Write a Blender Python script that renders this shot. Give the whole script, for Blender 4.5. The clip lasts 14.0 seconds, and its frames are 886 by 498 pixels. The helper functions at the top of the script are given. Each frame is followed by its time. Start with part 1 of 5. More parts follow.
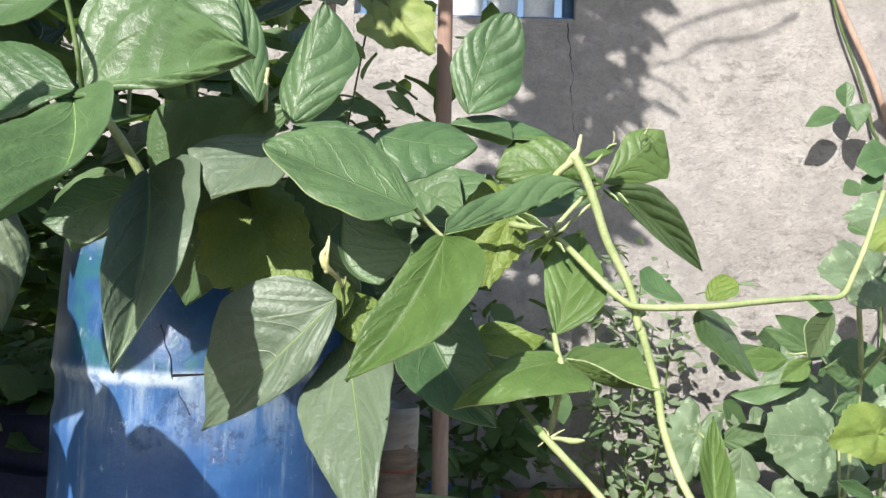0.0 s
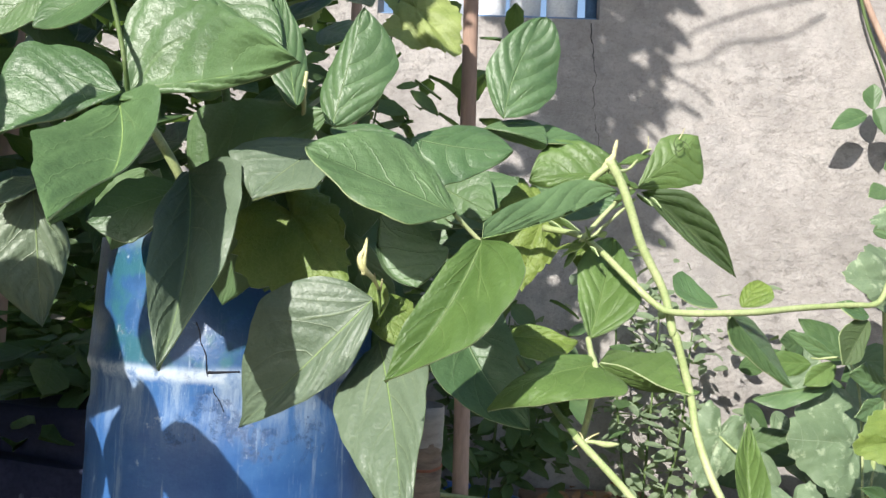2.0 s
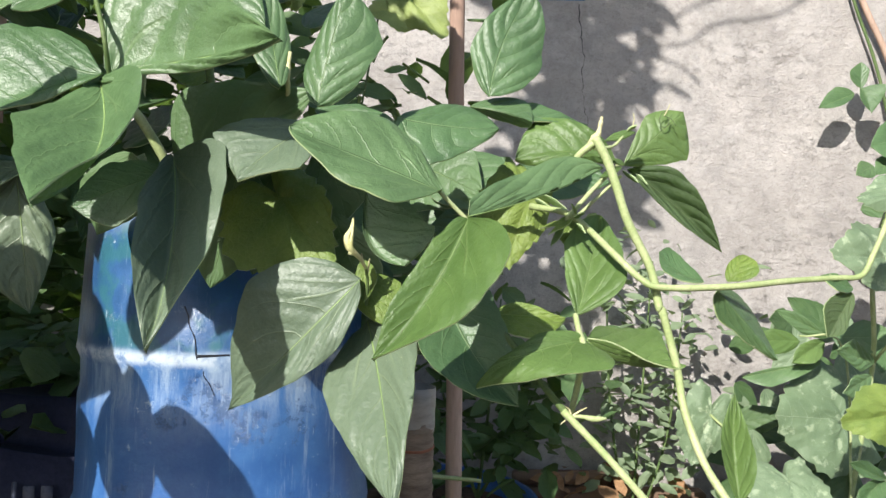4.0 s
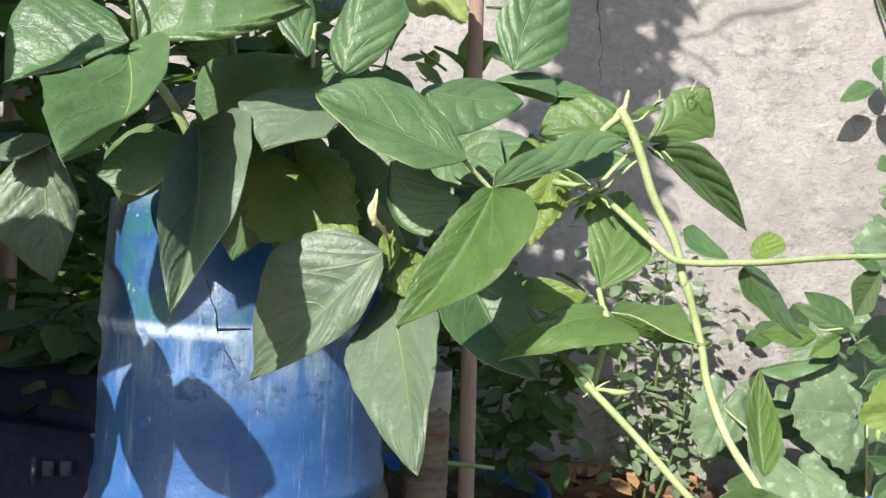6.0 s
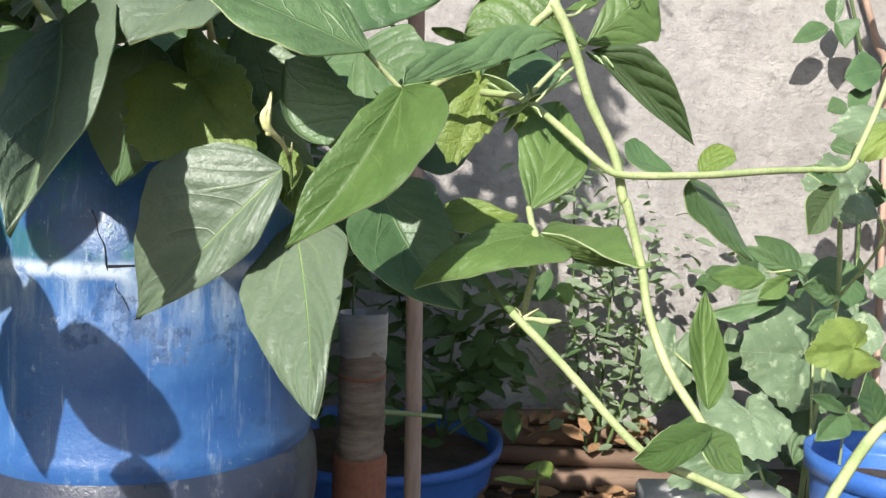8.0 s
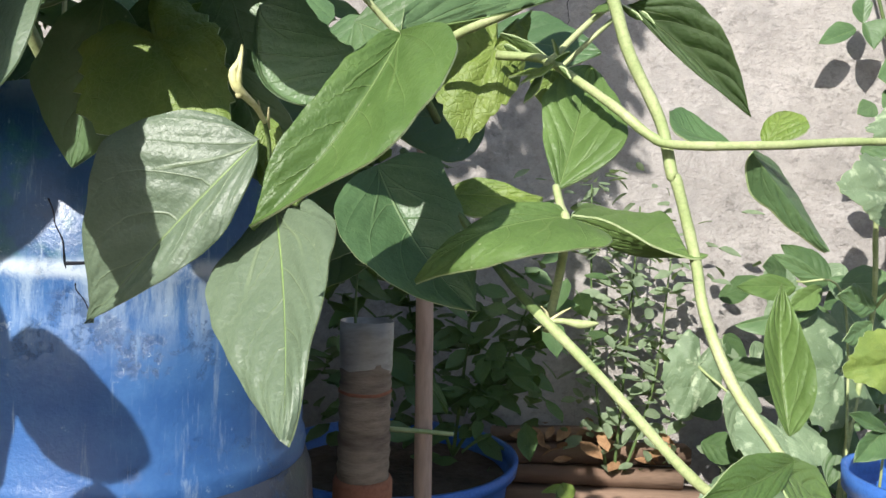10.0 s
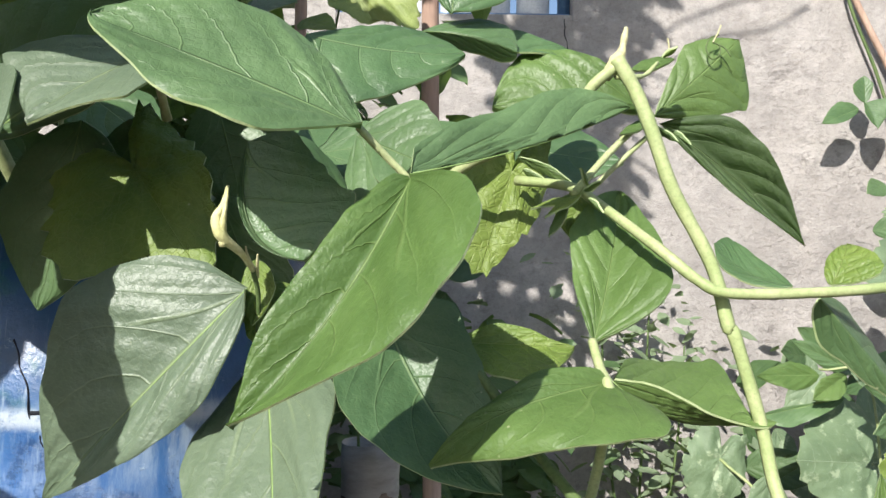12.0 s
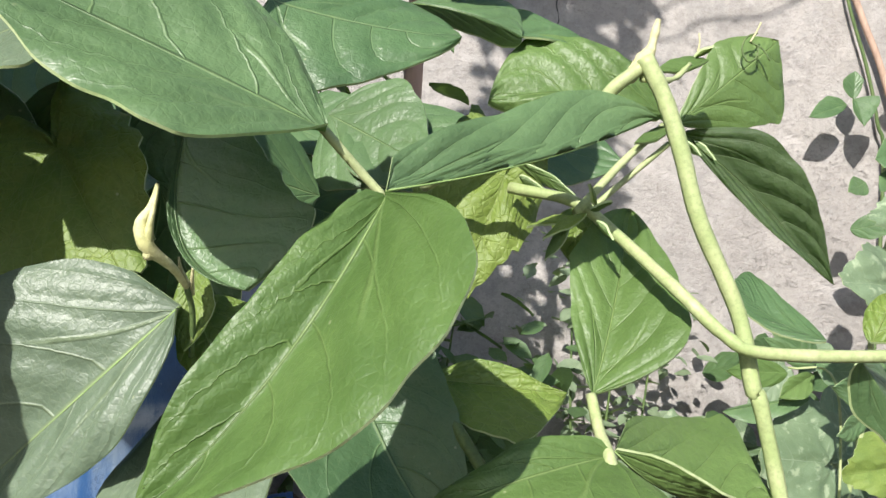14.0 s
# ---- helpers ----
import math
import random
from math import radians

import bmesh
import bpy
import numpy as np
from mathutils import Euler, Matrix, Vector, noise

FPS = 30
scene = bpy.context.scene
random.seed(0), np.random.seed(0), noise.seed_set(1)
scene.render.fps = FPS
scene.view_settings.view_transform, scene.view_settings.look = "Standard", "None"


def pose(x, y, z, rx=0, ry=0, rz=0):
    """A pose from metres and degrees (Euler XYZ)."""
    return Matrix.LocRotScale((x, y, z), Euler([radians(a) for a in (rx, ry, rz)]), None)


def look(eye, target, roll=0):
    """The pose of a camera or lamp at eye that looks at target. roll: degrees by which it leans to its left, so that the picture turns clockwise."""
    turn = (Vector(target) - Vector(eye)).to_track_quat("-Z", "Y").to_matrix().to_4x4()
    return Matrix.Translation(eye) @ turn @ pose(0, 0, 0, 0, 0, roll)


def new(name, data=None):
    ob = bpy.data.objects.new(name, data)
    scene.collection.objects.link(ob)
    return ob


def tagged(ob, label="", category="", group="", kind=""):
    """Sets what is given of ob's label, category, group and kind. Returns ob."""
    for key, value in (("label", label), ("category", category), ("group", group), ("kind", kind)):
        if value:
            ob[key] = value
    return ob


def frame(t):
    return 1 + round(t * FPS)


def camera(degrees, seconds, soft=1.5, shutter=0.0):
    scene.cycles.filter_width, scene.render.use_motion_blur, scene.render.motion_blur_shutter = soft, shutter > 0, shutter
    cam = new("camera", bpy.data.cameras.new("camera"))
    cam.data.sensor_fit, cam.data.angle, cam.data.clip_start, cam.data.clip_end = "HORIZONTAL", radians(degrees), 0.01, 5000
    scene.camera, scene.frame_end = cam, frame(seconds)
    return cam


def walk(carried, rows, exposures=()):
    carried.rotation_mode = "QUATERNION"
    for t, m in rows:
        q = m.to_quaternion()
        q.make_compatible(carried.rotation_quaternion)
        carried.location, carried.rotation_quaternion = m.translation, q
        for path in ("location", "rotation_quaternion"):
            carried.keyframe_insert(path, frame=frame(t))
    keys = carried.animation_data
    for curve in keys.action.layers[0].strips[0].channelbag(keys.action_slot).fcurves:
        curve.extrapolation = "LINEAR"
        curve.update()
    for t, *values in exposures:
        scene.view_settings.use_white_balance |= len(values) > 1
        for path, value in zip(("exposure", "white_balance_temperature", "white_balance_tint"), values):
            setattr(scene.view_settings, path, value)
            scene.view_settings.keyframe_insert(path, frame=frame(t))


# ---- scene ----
cam = camera(63.5, 14.0)
PATH = [
    (0, (0.017, -0.001, 0.728), (-0.017, 1.997, 0.815), 1.9),
    (0.5, (0.006, 0.006, 0.733), (-0.061, 2.002, 0.844), 2.6),
    (1, (-0.002, 0.007, 0.748), (-0.082, 2.003, 0.83), 4.2),
    (1.5, (0.001, -0.002, 0.732), (-0.089, 1.995, 0.801), 3.5),
    (2, (0.006, -0.006, 0.73), (-0.074, 1.991, 0.811), 2.6),
    (2.5, (0.009, -0.013, 0.731), (-0.055, 1.985, 0.789), 2.0),
    (3, (0.011, -0.012, 0.735), (-0.051, 1.985, 0.816), 2.0),
    (3.2, (0.009, -0.011, 0.733), (-0.048, 1.987, 0.807), 1.7),
    (5.5, (0.009, 0.0, 0.719), (-0.05, 1.999, 0.743), 2.0),
    (6, (0.003, -0.005, 0.713), (-0.086, 1.993, 0.739), 2.5),
    (6.5, (0.005, -0.001, 0.706), (-0.065, 1.998, 0.694), 2.3),
    (7, (0.015, 0.012, 0.697), (0.006, 2.01, 0.62), 2.4),
    (7.5, (0.025, 0.039, 0.694), (0.068, 2.034, 0.57), 2.4),
    (7.7, (0.026, 0.042, 0.694), (0.065, 2.038, 0.584), 2.1),
    (10, (0.03, 0.111, 0.68), (0.022, 2.11, 0.624), 1.8),
    (10.5, (0.022, 0.12, 0.673), (-0.019, 2.118, 0.755), 1.2),
    (11, (0.025, 0.134, 0.69), (-0.017, 2.131, 0.791), 0.8),
    (11.5, (0.026, 0.138, 0.702), (-0.027, 2.129, 0.889), 0.5),
    (12, (0.024, 0.153, 0.712), (0.003, 2.147, 0.86), 1.0),
    (12.5, (0.031, 0.167, 0.715), (0.053, 2.163, 0.842), 1.2),
    (13, (0.033, 0.179, 0.725), (0.078, 2.177, 0.809), 2.5),
    (13.5, (0.027, 0.187, 0.724), (0.076, 2.181, 0.86), 3.4),
    (14, (0.021, 0.197, 0.734), (0.081, 2.196, 0.785), 4.5),
]
walk(cam, [(t, look(eye, target, roll)) for t, eye, target, roll in PATH])

# ---- light ----
SUN_WAY = Vector((0.45, 1.0, -0.70)).normalized()
sun_data = bpy.data.lights.new("sun", "SUN")
sun_data.energy, sun_data.angle, sun_data.color = 4.3, radians(0.53), (1.0, 0.955, 0.89)
sun = new("sun", sun_data)
sun.matrix_world = look((0, 0, 6), Vector((0, 0, 6)) + SUN_WAY)
world = bpy.data.worlds.new("sky")
scene.world = world
world.use_nodes = True
wn = world.node_tree.nodes
sky = wn.new("ShaderNodeTexSky")
sky.sky_type, sky.sun_disc = "NISHITA", False
sky.sun_elevation, sky.sun_rotation = radians(32.5), radians(180 + 24)
world.node_tree.links.new(sky.outputs[0], wn["Background"].inputs[0])
wn["Background"].inputs[1].default_value = 0.094
scene.view_settings.exposure = 0.92


# ---- materials ----
class Mat:
    """A node material with a few short ways to add nodes."""

    def __init__(self, name):
        self.m = bpy.data.materials.new(name)
        self.m.use_nodes = True
        self.t = self.m.node_tree
        self.b = self.t.nodes["Principled BSDF"]
        self.out = self.t.nodes["Material Output"]

    def n(self, kind, **kw):
        node = self.t.nodes.new("ShaderNode" + kind)
        for key, val in kw.items():
            if key == "operation":
                node.operation = val
            elif key == "data_type":
                node.data_type = val
            elif key == "blend_type":
                node.blend_type = val
        return node

    def link(self, a, b):
        self.t.links.new(a, b)

    def put(self, socket, v):
        if isinstance(v, (int, float)):
            socket.default_value = v
        elif isinstance(v, (tuple, list)):
            socket.default_value = (*v, 1.0) if len(v) == 3 and len(socket.default_value) == 4 else v
        else:
            self.link(v, socket)

    def math(self, op, a, b=0.0, c=0.0):
        node = self.n("Math", operation=op)
        for s, v in zip(node.inputs, (a, b, c)):
            self.put(s, v)
        return node.outputs[0]

    def mix(self, fac, a, b, blend="MIX"):
        node = self.n("Mix", data_type="RGBA", blend_type=blend)
        self.put(node.inputs[0], fac)
        self.put(node.inputs[6], a)
        self.put(node.inputs[7], b)
        return node.outputs[2]

    def ramp(self, v, lo, hi):
        node = self.n("MapRange")
        node.interpolation_type = "SMOOTHSTEP"
        self.put(node.inputs[0], v)
        self.put(node.inputs[1], lo)
        self.put(node.inputs[2], hi)
        return node.outputs[0]

    def noise(self, scale, detail=4.0, rough=0.6, vec=None, stretch=None):
        node = self.n("TexNoise")
        node.inputs["Scale"].default_value, node.inputs["Detail"].default_value = scale, detail
        node.inputs["Roughness"].default_value = rough
        src = vec if vec is not None else self.n("TexCoord").outputs["Object"]
        if stretch:
            mp = self.n("Mapping")
            mp.inputs["Scale"].default_value = stretch
            self.link(src, mp.inputs[0])
            src = mp.outputs[0]
        self.link(src, node.inputs["Vector"])
        return node.outputs[0]

    def bump(self, height, strength, dist):
        node = self.n("Bump")
        node.inputs["Strength"].default_value, node.inputs["Distance"].default_value = strength, dist
        self.link(height, node.inputs["Height"])
        self.link(node.outputs[0], self.b.inputs["Normal"])
        return node.outputs[0]

    def uv(self):
        sep = self.n("SeparateXYZ")
        self.link(self.n("TexCoord").outputs["UV"], sep.inputs[0])
        return sep.outputs[0], sep.outputs[1]

    def rnd(self):
        return self.n("ObjectInfo").outputs["Random"]


def leaf_material(name, dark, light, vein, net=0.0, gloss=0.42, spec=0.6, through_col=(0.25, 0.42, 0.05), through_amt=0.24, mottle=0.0, dots_amt=0.7, crease=1.0):
    m = Mat(name)
    u, v = m.uv()
    a = m.math("ABSOLUTE", m.math("MULTIPLY_ADD", v, 2.0, -1.0))
    s = m.math("MULTIPLY", m.math("SUBTRACT", u, m.math("MULTIPLY", a, m.math("MULTIPLY_ADD", a, 0.20, 0.23))), 4.7)
    s = m.math("ADD", s, m.math("MULTIPLY", m.math("GREATER_THAN", v, 0.5), 0.45))
    f = m.math("MULTIPLY", m.math("ABSOLUTE", m.math("SUBTRACT", m.math("FRACT", s), 0.5)), 2.0)
    side = m.math("MULTIPLY", m.ramp(f, 0.93, 1.0), m.math("POWER", m.math("SUBTRACT", 1.0, a), 0.8))
    valley = m.math("MULTIPLY", m.ramp(f, 0.50, 1.0), m.math("MULTIPLY", m.math("POWER", m.math("SUBTRACT", 1.0, a), 0.5), m.ramp(a, 0.0, 0.25)))
    mid = m.ramp(m.math("ADD", a, m.math("MULTIPLY", u, 0.015)), 0.030, 0.010)
    basal = m.ramp(m.math("ABSOLUTE", m.math("SUBTRACT", a, m.math("MULTIPLY", u, 1.35))), 0.032, 0.008)
    basal = m.math("MULTIPLY", basal, m.ramp(u, 0.42, 0.25))
    veins = m.math("MAXIMUM", m.math("MULTIPLY", side, 0.50), m.math("MULTIPLY", basal, 0.42))
    veins = m.math("MAXIMUM", veins, mid)
    big = m.noise(28.0, 3.0)
    fine = m.noise(420.0, 3.0)
    col = m.mix(m.ramp(big, 0.3, 0.7), dark, light)
    col = m.mix(m.math("MULTIPLY", m.rnd(), 0.35), col, tuple(0.5 * (p + q) for p, q in zip(light, vein)))
    col = m.mix(m.math("MULTIPLY", m.ramp(fine, 0.35, 0.75), 0.16), col, tuple(0.6 * p for p in dark))
    specks = m.n("TexVoronoi")
    specks.inputs["Scale"].default_value = 140.0
    m.link(m.n("TexCoord").outputs["Object"], specks.inputs["Vector"])
    dots = m.math("MULTIPLY", m.ramp(specks.outputs["Distance"], 0.10, 0.04), m.ramp(m.noise(35.0, 2.0), 0.52, 0.64))
    col = m.mix(m.math("MULTIPLY", dots, dots_amt), col, (0.45, 0.48, 0.30))
    if mottle:
        spots = m.ramp(m.noise(38.0, 4.0, 0.65), 0.54, 0.66)
        col = m.mix(m.math("MULTIPLY", spots, mottle), col, (0.42, 0.50, 0.34))
    if net:
        cell = m.n("TexVoronoi")
        cell.feature = "DISTANCE_TO_EDGE"
        cell.inputs["Scale"].default_value = 240.0
        m.link(m.n("TexCoord").outputs["Object"], cell.inputs["Vector"])
        lines = m.ramp(cell.outputs["Distance"], 0.12, 0.0)
        veins = m.math("MAXIMUM", veins, m.math("MULTIPLY", lines, net))
    mesh = m.n("TexVoronoi")
    mesh.feature = "DISTANCE_TO_EDGE"
    mesh.inputs["Scale"].default_value = 330.0
    m.link(m.n("TexCoord").outputs["Object"], mesh.inputs["Vector"])
    small = m.ramp(mesh.outputs["Distance"], 0.09, 0.0)
    fade = m.ramp(m.noise(9.0, 2.0), 0.40, 0.62)
    col = m.mix(m.math("MULTIPLY", small, 0.06), col, vein)
    col = m.mix(m.math("MULTIPLY", fade, 0.20), col, tuple(0.80 * p for p in dark))
    col = m.mix(m.math("MULTIPLY", veins, 0.40), col, vein)
    m.link(col, m.b.inputs["Base Color"])
    m.put(m.b.inputs["Roughness"], m.math("MULTIPLY_ADD", fine, 0.14, gloss - 0.07))
    m.b.inputs["Specular IOR Level"].default_value = spec
    h = m.math("ADD", m.math("MULTIPLY", veins, -0.6), m.math("ADD", m.math("MULTIPLY", fine, 0.22), m.math("MULTIPLY", small, -0.03)))
    h = m.math("ADD", h, m.math("MULTIPLY", m.noise(150.0, 3.0, 0.6), 0.75))
    h = m.math("ADD", h, m.math("MULTIPLY", valley, -0.30 * crease))
    nrm = m.bump(h, 0.7, 0.0016)
    tr = m.n("BsdfTranslucent")
    m.link(m.mix(0.5, through_col, m.mix(1.0, col, (2.2, 2.2, 1.2), "MULTIPLY")), tr.inputs[0])
    m.link(nrm, tr.inputs["Normal"])
    ms = m.n("MixShader")
    ms.inputs[0].default_value = through_amt
    m.link(m.b.outputs[0], ms.inputs[1])
    m.link(tr.outputs[0], ms.inputs[2])
    m.link(ms.outputs[0], m.out.inputs[0])
    return m.m


def plain_material(name, a, b, scale=12.0, rough=0.8, bump=0.4, dist=0.002, stretch=None, fine=180.0, spec=0.3):
    m = Mat(name)
    big, small = m.noise(scale, 5.0, 0.65, stretch=stretch), m.noise(fine, 4.0, 0.7, stretch=stretch)
    col = m.mix(m.ramp(big, 0.3, 0.7), a, b)
    col = m.mix(m.math("MULTIPLY", m.ramp(small, 0.4, 0.7), 0.4), col, tuple(0.55 * c for c in a))
    m.link(col, m.b.inputs["Base Color"])
    m.put(m.b.inputs["Roughness"], m.math("MULTIPLY_ADD", small, 0.2, rough - 0.1))
    m.b.inputs["Specular IOR Level"].default_value = spec
    m.bump(m.math("ADD", big, m.math("MULTIPLY", small, 0.6)), bump, dist)
    return m.m


COWPEA = leaf_material("cowpea leaf", (0.060, 0.124, 0.050), (0.098, 0.182, 0.076), (0.28, 0.38, 0.17), gloss=0.42, spec=0.55)
UNDER = leaf_material("cowpea leaf underside", (0.085, 0.135, 0.062), (0.120, 0.180, 0.085), (0.36, 0.44, 0.22), gloss=0.55, spec=0.35, through_amt=0.52)
FRESH = leaf_material("fresh cowpea leaf", (0.080, 0.148, 0.038), (0.120, 0.204, 0.056), (0.30, 0.40, 0.15), gloss=0.46, spec=0.5, through_amt=0.28)
OLD = leaf_material("old cowpea leaf", (0.082, 0.124, 0.086), (0.116, 0.162, 0.116), (0.34, 0.42, 0.20), gloss=0.46, spec=0.55, through_amt=0.14, dots_amt=1.0, crease=2.0)
YOUNG = leaf_material("young leaf", (0.11, 0.19, 0.03), (0.20, 0.28, 0.05), (0.40, 0.46, 0.16), net=0.26, gloss=0.55, through_amt=0.28)
SQUASH = leaf_material("squash leaf", (0.105, 0.170, 0.085), (0.155, 0.230, 0.125), (0.46, 0.54, 0.38), gloss=0.6, mottle=0.7, through_amt=0.22)
GOURD = leaf_material("gourd leaf", (0.22, 0.29, 0.07), (0.33, 0.40, 0.12), (0.46, 0.52, 0.22), net=0.2, gloss=0.55, through_amt=0.25)
SHRUB = leaf_material("shrub leaf", (0.045, 0.10, 0.035), (0.08, 0.15, 0.05), (0.16, 0.24, 0.10), gloss=0.55)
GREYLEAF = leaf_material("grey-green leaflet", (0.160, 0.220, 0.130), (0.230, 0.295, 0.185), (0.25, 0.32, 0.18), gloss=0.6)
# Pale rim colour stands in for the bright highlights along leaf edges.
EDGE = plain_material("leaf edge highlight", (0.34, 0.44, 0.20), (0.46, 0.54, 0.30), 40.0, 0.5)
RIB = plain_material("leaf rib", (0.19, 0.30, 0.10), (0.26, 0.37, 0.13), 60.0, 0.5)
STEM = plain_material("green stem", (0.28, 0.35, 0.145), (0.43, 0.47, 0.25), 45.0, 0.5, 0.3, 0.0006, fine=600.0)
PALE = plain_material("pale stem tip", (0.48, 0.46, 0.24), (0.60, 0.56, 0.34), 60.0, 0.6, fine=500.0)
# Darker copy of STEM; deep in the cowpea its colour holds the shade.
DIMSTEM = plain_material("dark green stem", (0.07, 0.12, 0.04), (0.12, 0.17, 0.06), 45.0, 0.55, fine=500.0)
POLE = plain_material("pole wood", (0.34, 0.225, 0.172), (0.52, 0.375, 0.295), 9.0, 0.75, 0.5, 0.002, (1, 1, 0.15), 90.0)
BARK = plain_material("dried soil", (0.10, 0.07, 0.052), (0.30, 0.235, 0.18), 26.0, 0.9, 0.9, 0.004, (0.35, 0.35, 1.6), 90.0)
TERRA = plain_material("terracotta", (0.24, 0.095, 0.058), (0.33, 0.145, 0.085), 12.0, 0.85)
POT = plain_material("blue pot plastic", (0.03, 0.11, 0.40), (0.05, 0.16, 0.50), 9.0, 0.42, 0.2, 0.001, spec=0.5)
EARTH = plain_material("garden soil", (0.06, 0.045, 0.032), (0.13, 0.10, 0.075), 9.0, 0.95, 1.0, 0.02, fine=60.0)
PLANK = plain_material("weathered plank", (0.16, 0.10, 0.07), (0.26, 0.18, 0.13), 10.0, 0.85, 0.7, 0.003, (0.15, 1, 1), 80.0)
DRY = plain_material("dry leaf litter", (0.22, 0.12, 0.06), (0.36, 0.22, 0.12), 30.0, 0.85)
SLAB = plain_material("pale slab", (0.46, 0.47, 0.47), (0.58, 0.59, 0.59), 8.0, 0.7)
WHITE = plain_material("white plastic", (0.66, 0.68, 0.72), (0.76, 0.78, 0.80), 14.0, 0.45, 0.2, 0.001)
FRAME = plain_material("blue window frame", (0.08, 0.16, 0.30), (0.13, 0.24, 0.40), 20.0, 0.6)
SACK = plain_material("dark sack weave", (0.014, 0.018, 0.045), (0.030, 0.034, 0.070), 10.0, 0.8)
PRINT = plain_material("faded print", (0.07, 0.08, 0.13), (0.11, 0.12, 0.17), 60.0, 0.8)
DULLPLASTIC = plain_material("cloudy plastic", (0.26, 0.235, 0.21), (0.40, 0.375, 0.345), 22.0, 0.38, 0.3, 0.001, (0.5, 0.5, 1.6), 120.0, spec=0.5)
BUD = plain_material("yellow bud", (0.48, 0.48, 0.22), (0.64, 0.62, 0.36), 90.0, 0.55, fine=500.0)
DARKGAP = plain_material("crack shade", (0.012, 0.015, 0.02), (0.02, 0.02, 0.03), 40.0, 0.9)


def concrete_material(name, tint):
    m = Mat(name)
    at = m.n("NewGeometry").outputs["Position"]
    big, mid = m.noise(2.1, 6.0, 0.62, at), m.noise(8.0, 8.0, 0.74, at)
    fine, pits = m.noise(130.0, 6.0, 0.75, at), m.noise(30.0, 8.0, 0.8, at)
    col = m.mix(m.ramp(big, 0.34, 0.60), tuple(0.80 * c for c in tint), tint)
    col = m.mix(m.math("MULTIPLY", m.ramp(mid, 0.50, 0.66), 0.65), col, tuple(0.60 * c for c in tint))
    col = m.mix(m.math("MULTIPLY", m.ramp(m.noise(4.6, 8.0, 0.74, at), 0.50, 0.66), 0.6), col, (0.53, 0.50, 0.478))
    col = m.mix(m.math("MULTIPLY", m.ramp(pits, 0.54, 0.62), 0.55), col, tuple(0.52 * c for c in tint))
    col = m.mix(m.math("MULTIPLY", m.ramp(fine, 0.50, 0.66), 0.40), col, tuple(0.55 * c for c in tint))
    stain = m.ramp(m.noise(1.9, 9.0, 0.74, at, (1, 1, 0.75)), 0.46, 0.60)
    col = m.mix(m.math("MULTIPLY", stain, 0.42), col, tuple(0.62 * c for c in tint))
    grey = m.ramp(m.noise(6.5, 9.0, 0.78, at), 0.52, 0.60)
    col = m.mix(m.math("MULTIPLY", grey, 0.30), col, (0.27, 0.265, 0.26))
    speck = m.math("MULTIPLY", m.ramp(m.noise(60.0, 5.0, 0.7, at), 0.64, 0.70), m.ramp(big, 0.45, 0.6))
    col = m.mix(m.math("MULTIPLY", speck, 0.6), col, (0.16, 0.145, 0.13))
    m.b.inputs["Roughness"].default_value = 0.92
    m.b.inputs["Specular IOR Level"].default_value = 0.2
    smear = m.noise(4.0, 8.0, 0.78, at, (1, 1, 1.15))
    col = m.mix(m.math("MULTIPLY", m.ramp(smear, 0.49, 0.60), 0.30), col, tuple(0.70 * c for c in tint))
    grit = m.noise(62.0, 7.0, 0.82, at, (1, 1, 1.25))
    col = m.mix(m.math("MULTIPLY", m.ramp(grit, 0.52, 0.60), 0.46), col, tuple(0.56 * c for c in tint))
    col = m.mix(m.math("MULTIPLY", m.ramp(m.noise(15.0, 7.0, 0.78, at, (1, 1, 1.2)), 0.50, 0.64), 0.60), col, (0.530, 0.500, 0.482))
    rough = m.ramp(m.noise(1.7, 3.0, 0.5, at), 0.48, 0.60)
    scrape = m.math("MULTIPLY", m.ramp(m.noise(26.0, 8.0, 0.80, at, (1, 1, 1.7)), 0.55, 0.61), m.math("MULTIPLY_ADD", rough, 0.8, 0.2))
    col = m.mix(m.math("MULTIPLY", scrape, 0.42), col, (0.235, 0.215, 0.20))
    cloud = m.ramp(m.noise(3.1, 5.0, 0.6, at, (0.8, 1, 1.5)), 0.46, 0.62)
    col = m.mix(m.math("MULTIPLY", cloud, 0.34), col, tuple(0.66 * c for c in tint))
    m.link(col, m.b.inputs["Base Color"])
    h = m.math("ADD", m.math("MULTIPLY", mid, 0.7), m.math("ADD", m.math("MULTIPLY", fine, 0.20), m.math("MULTIPLY", pits, 0.45)))
    h = m.math("ADD", h, m.math("ADD", m.math("MULTIPLY", smear, 0.35), m.math("MULTIPLY", grit, 0.35)))
    h = m.math("SUBTRACT", h, m.math("MULTIPLY", scrape, 0.12))
    m.bump(h, 0.9, 0.016)
    return m.m


CONCRETE = concrete_material("cement plaster", (0.478, 0.446, 0.422))
MORTAR = concrete_material("mortar", (0.472, 0.440, 0.416))


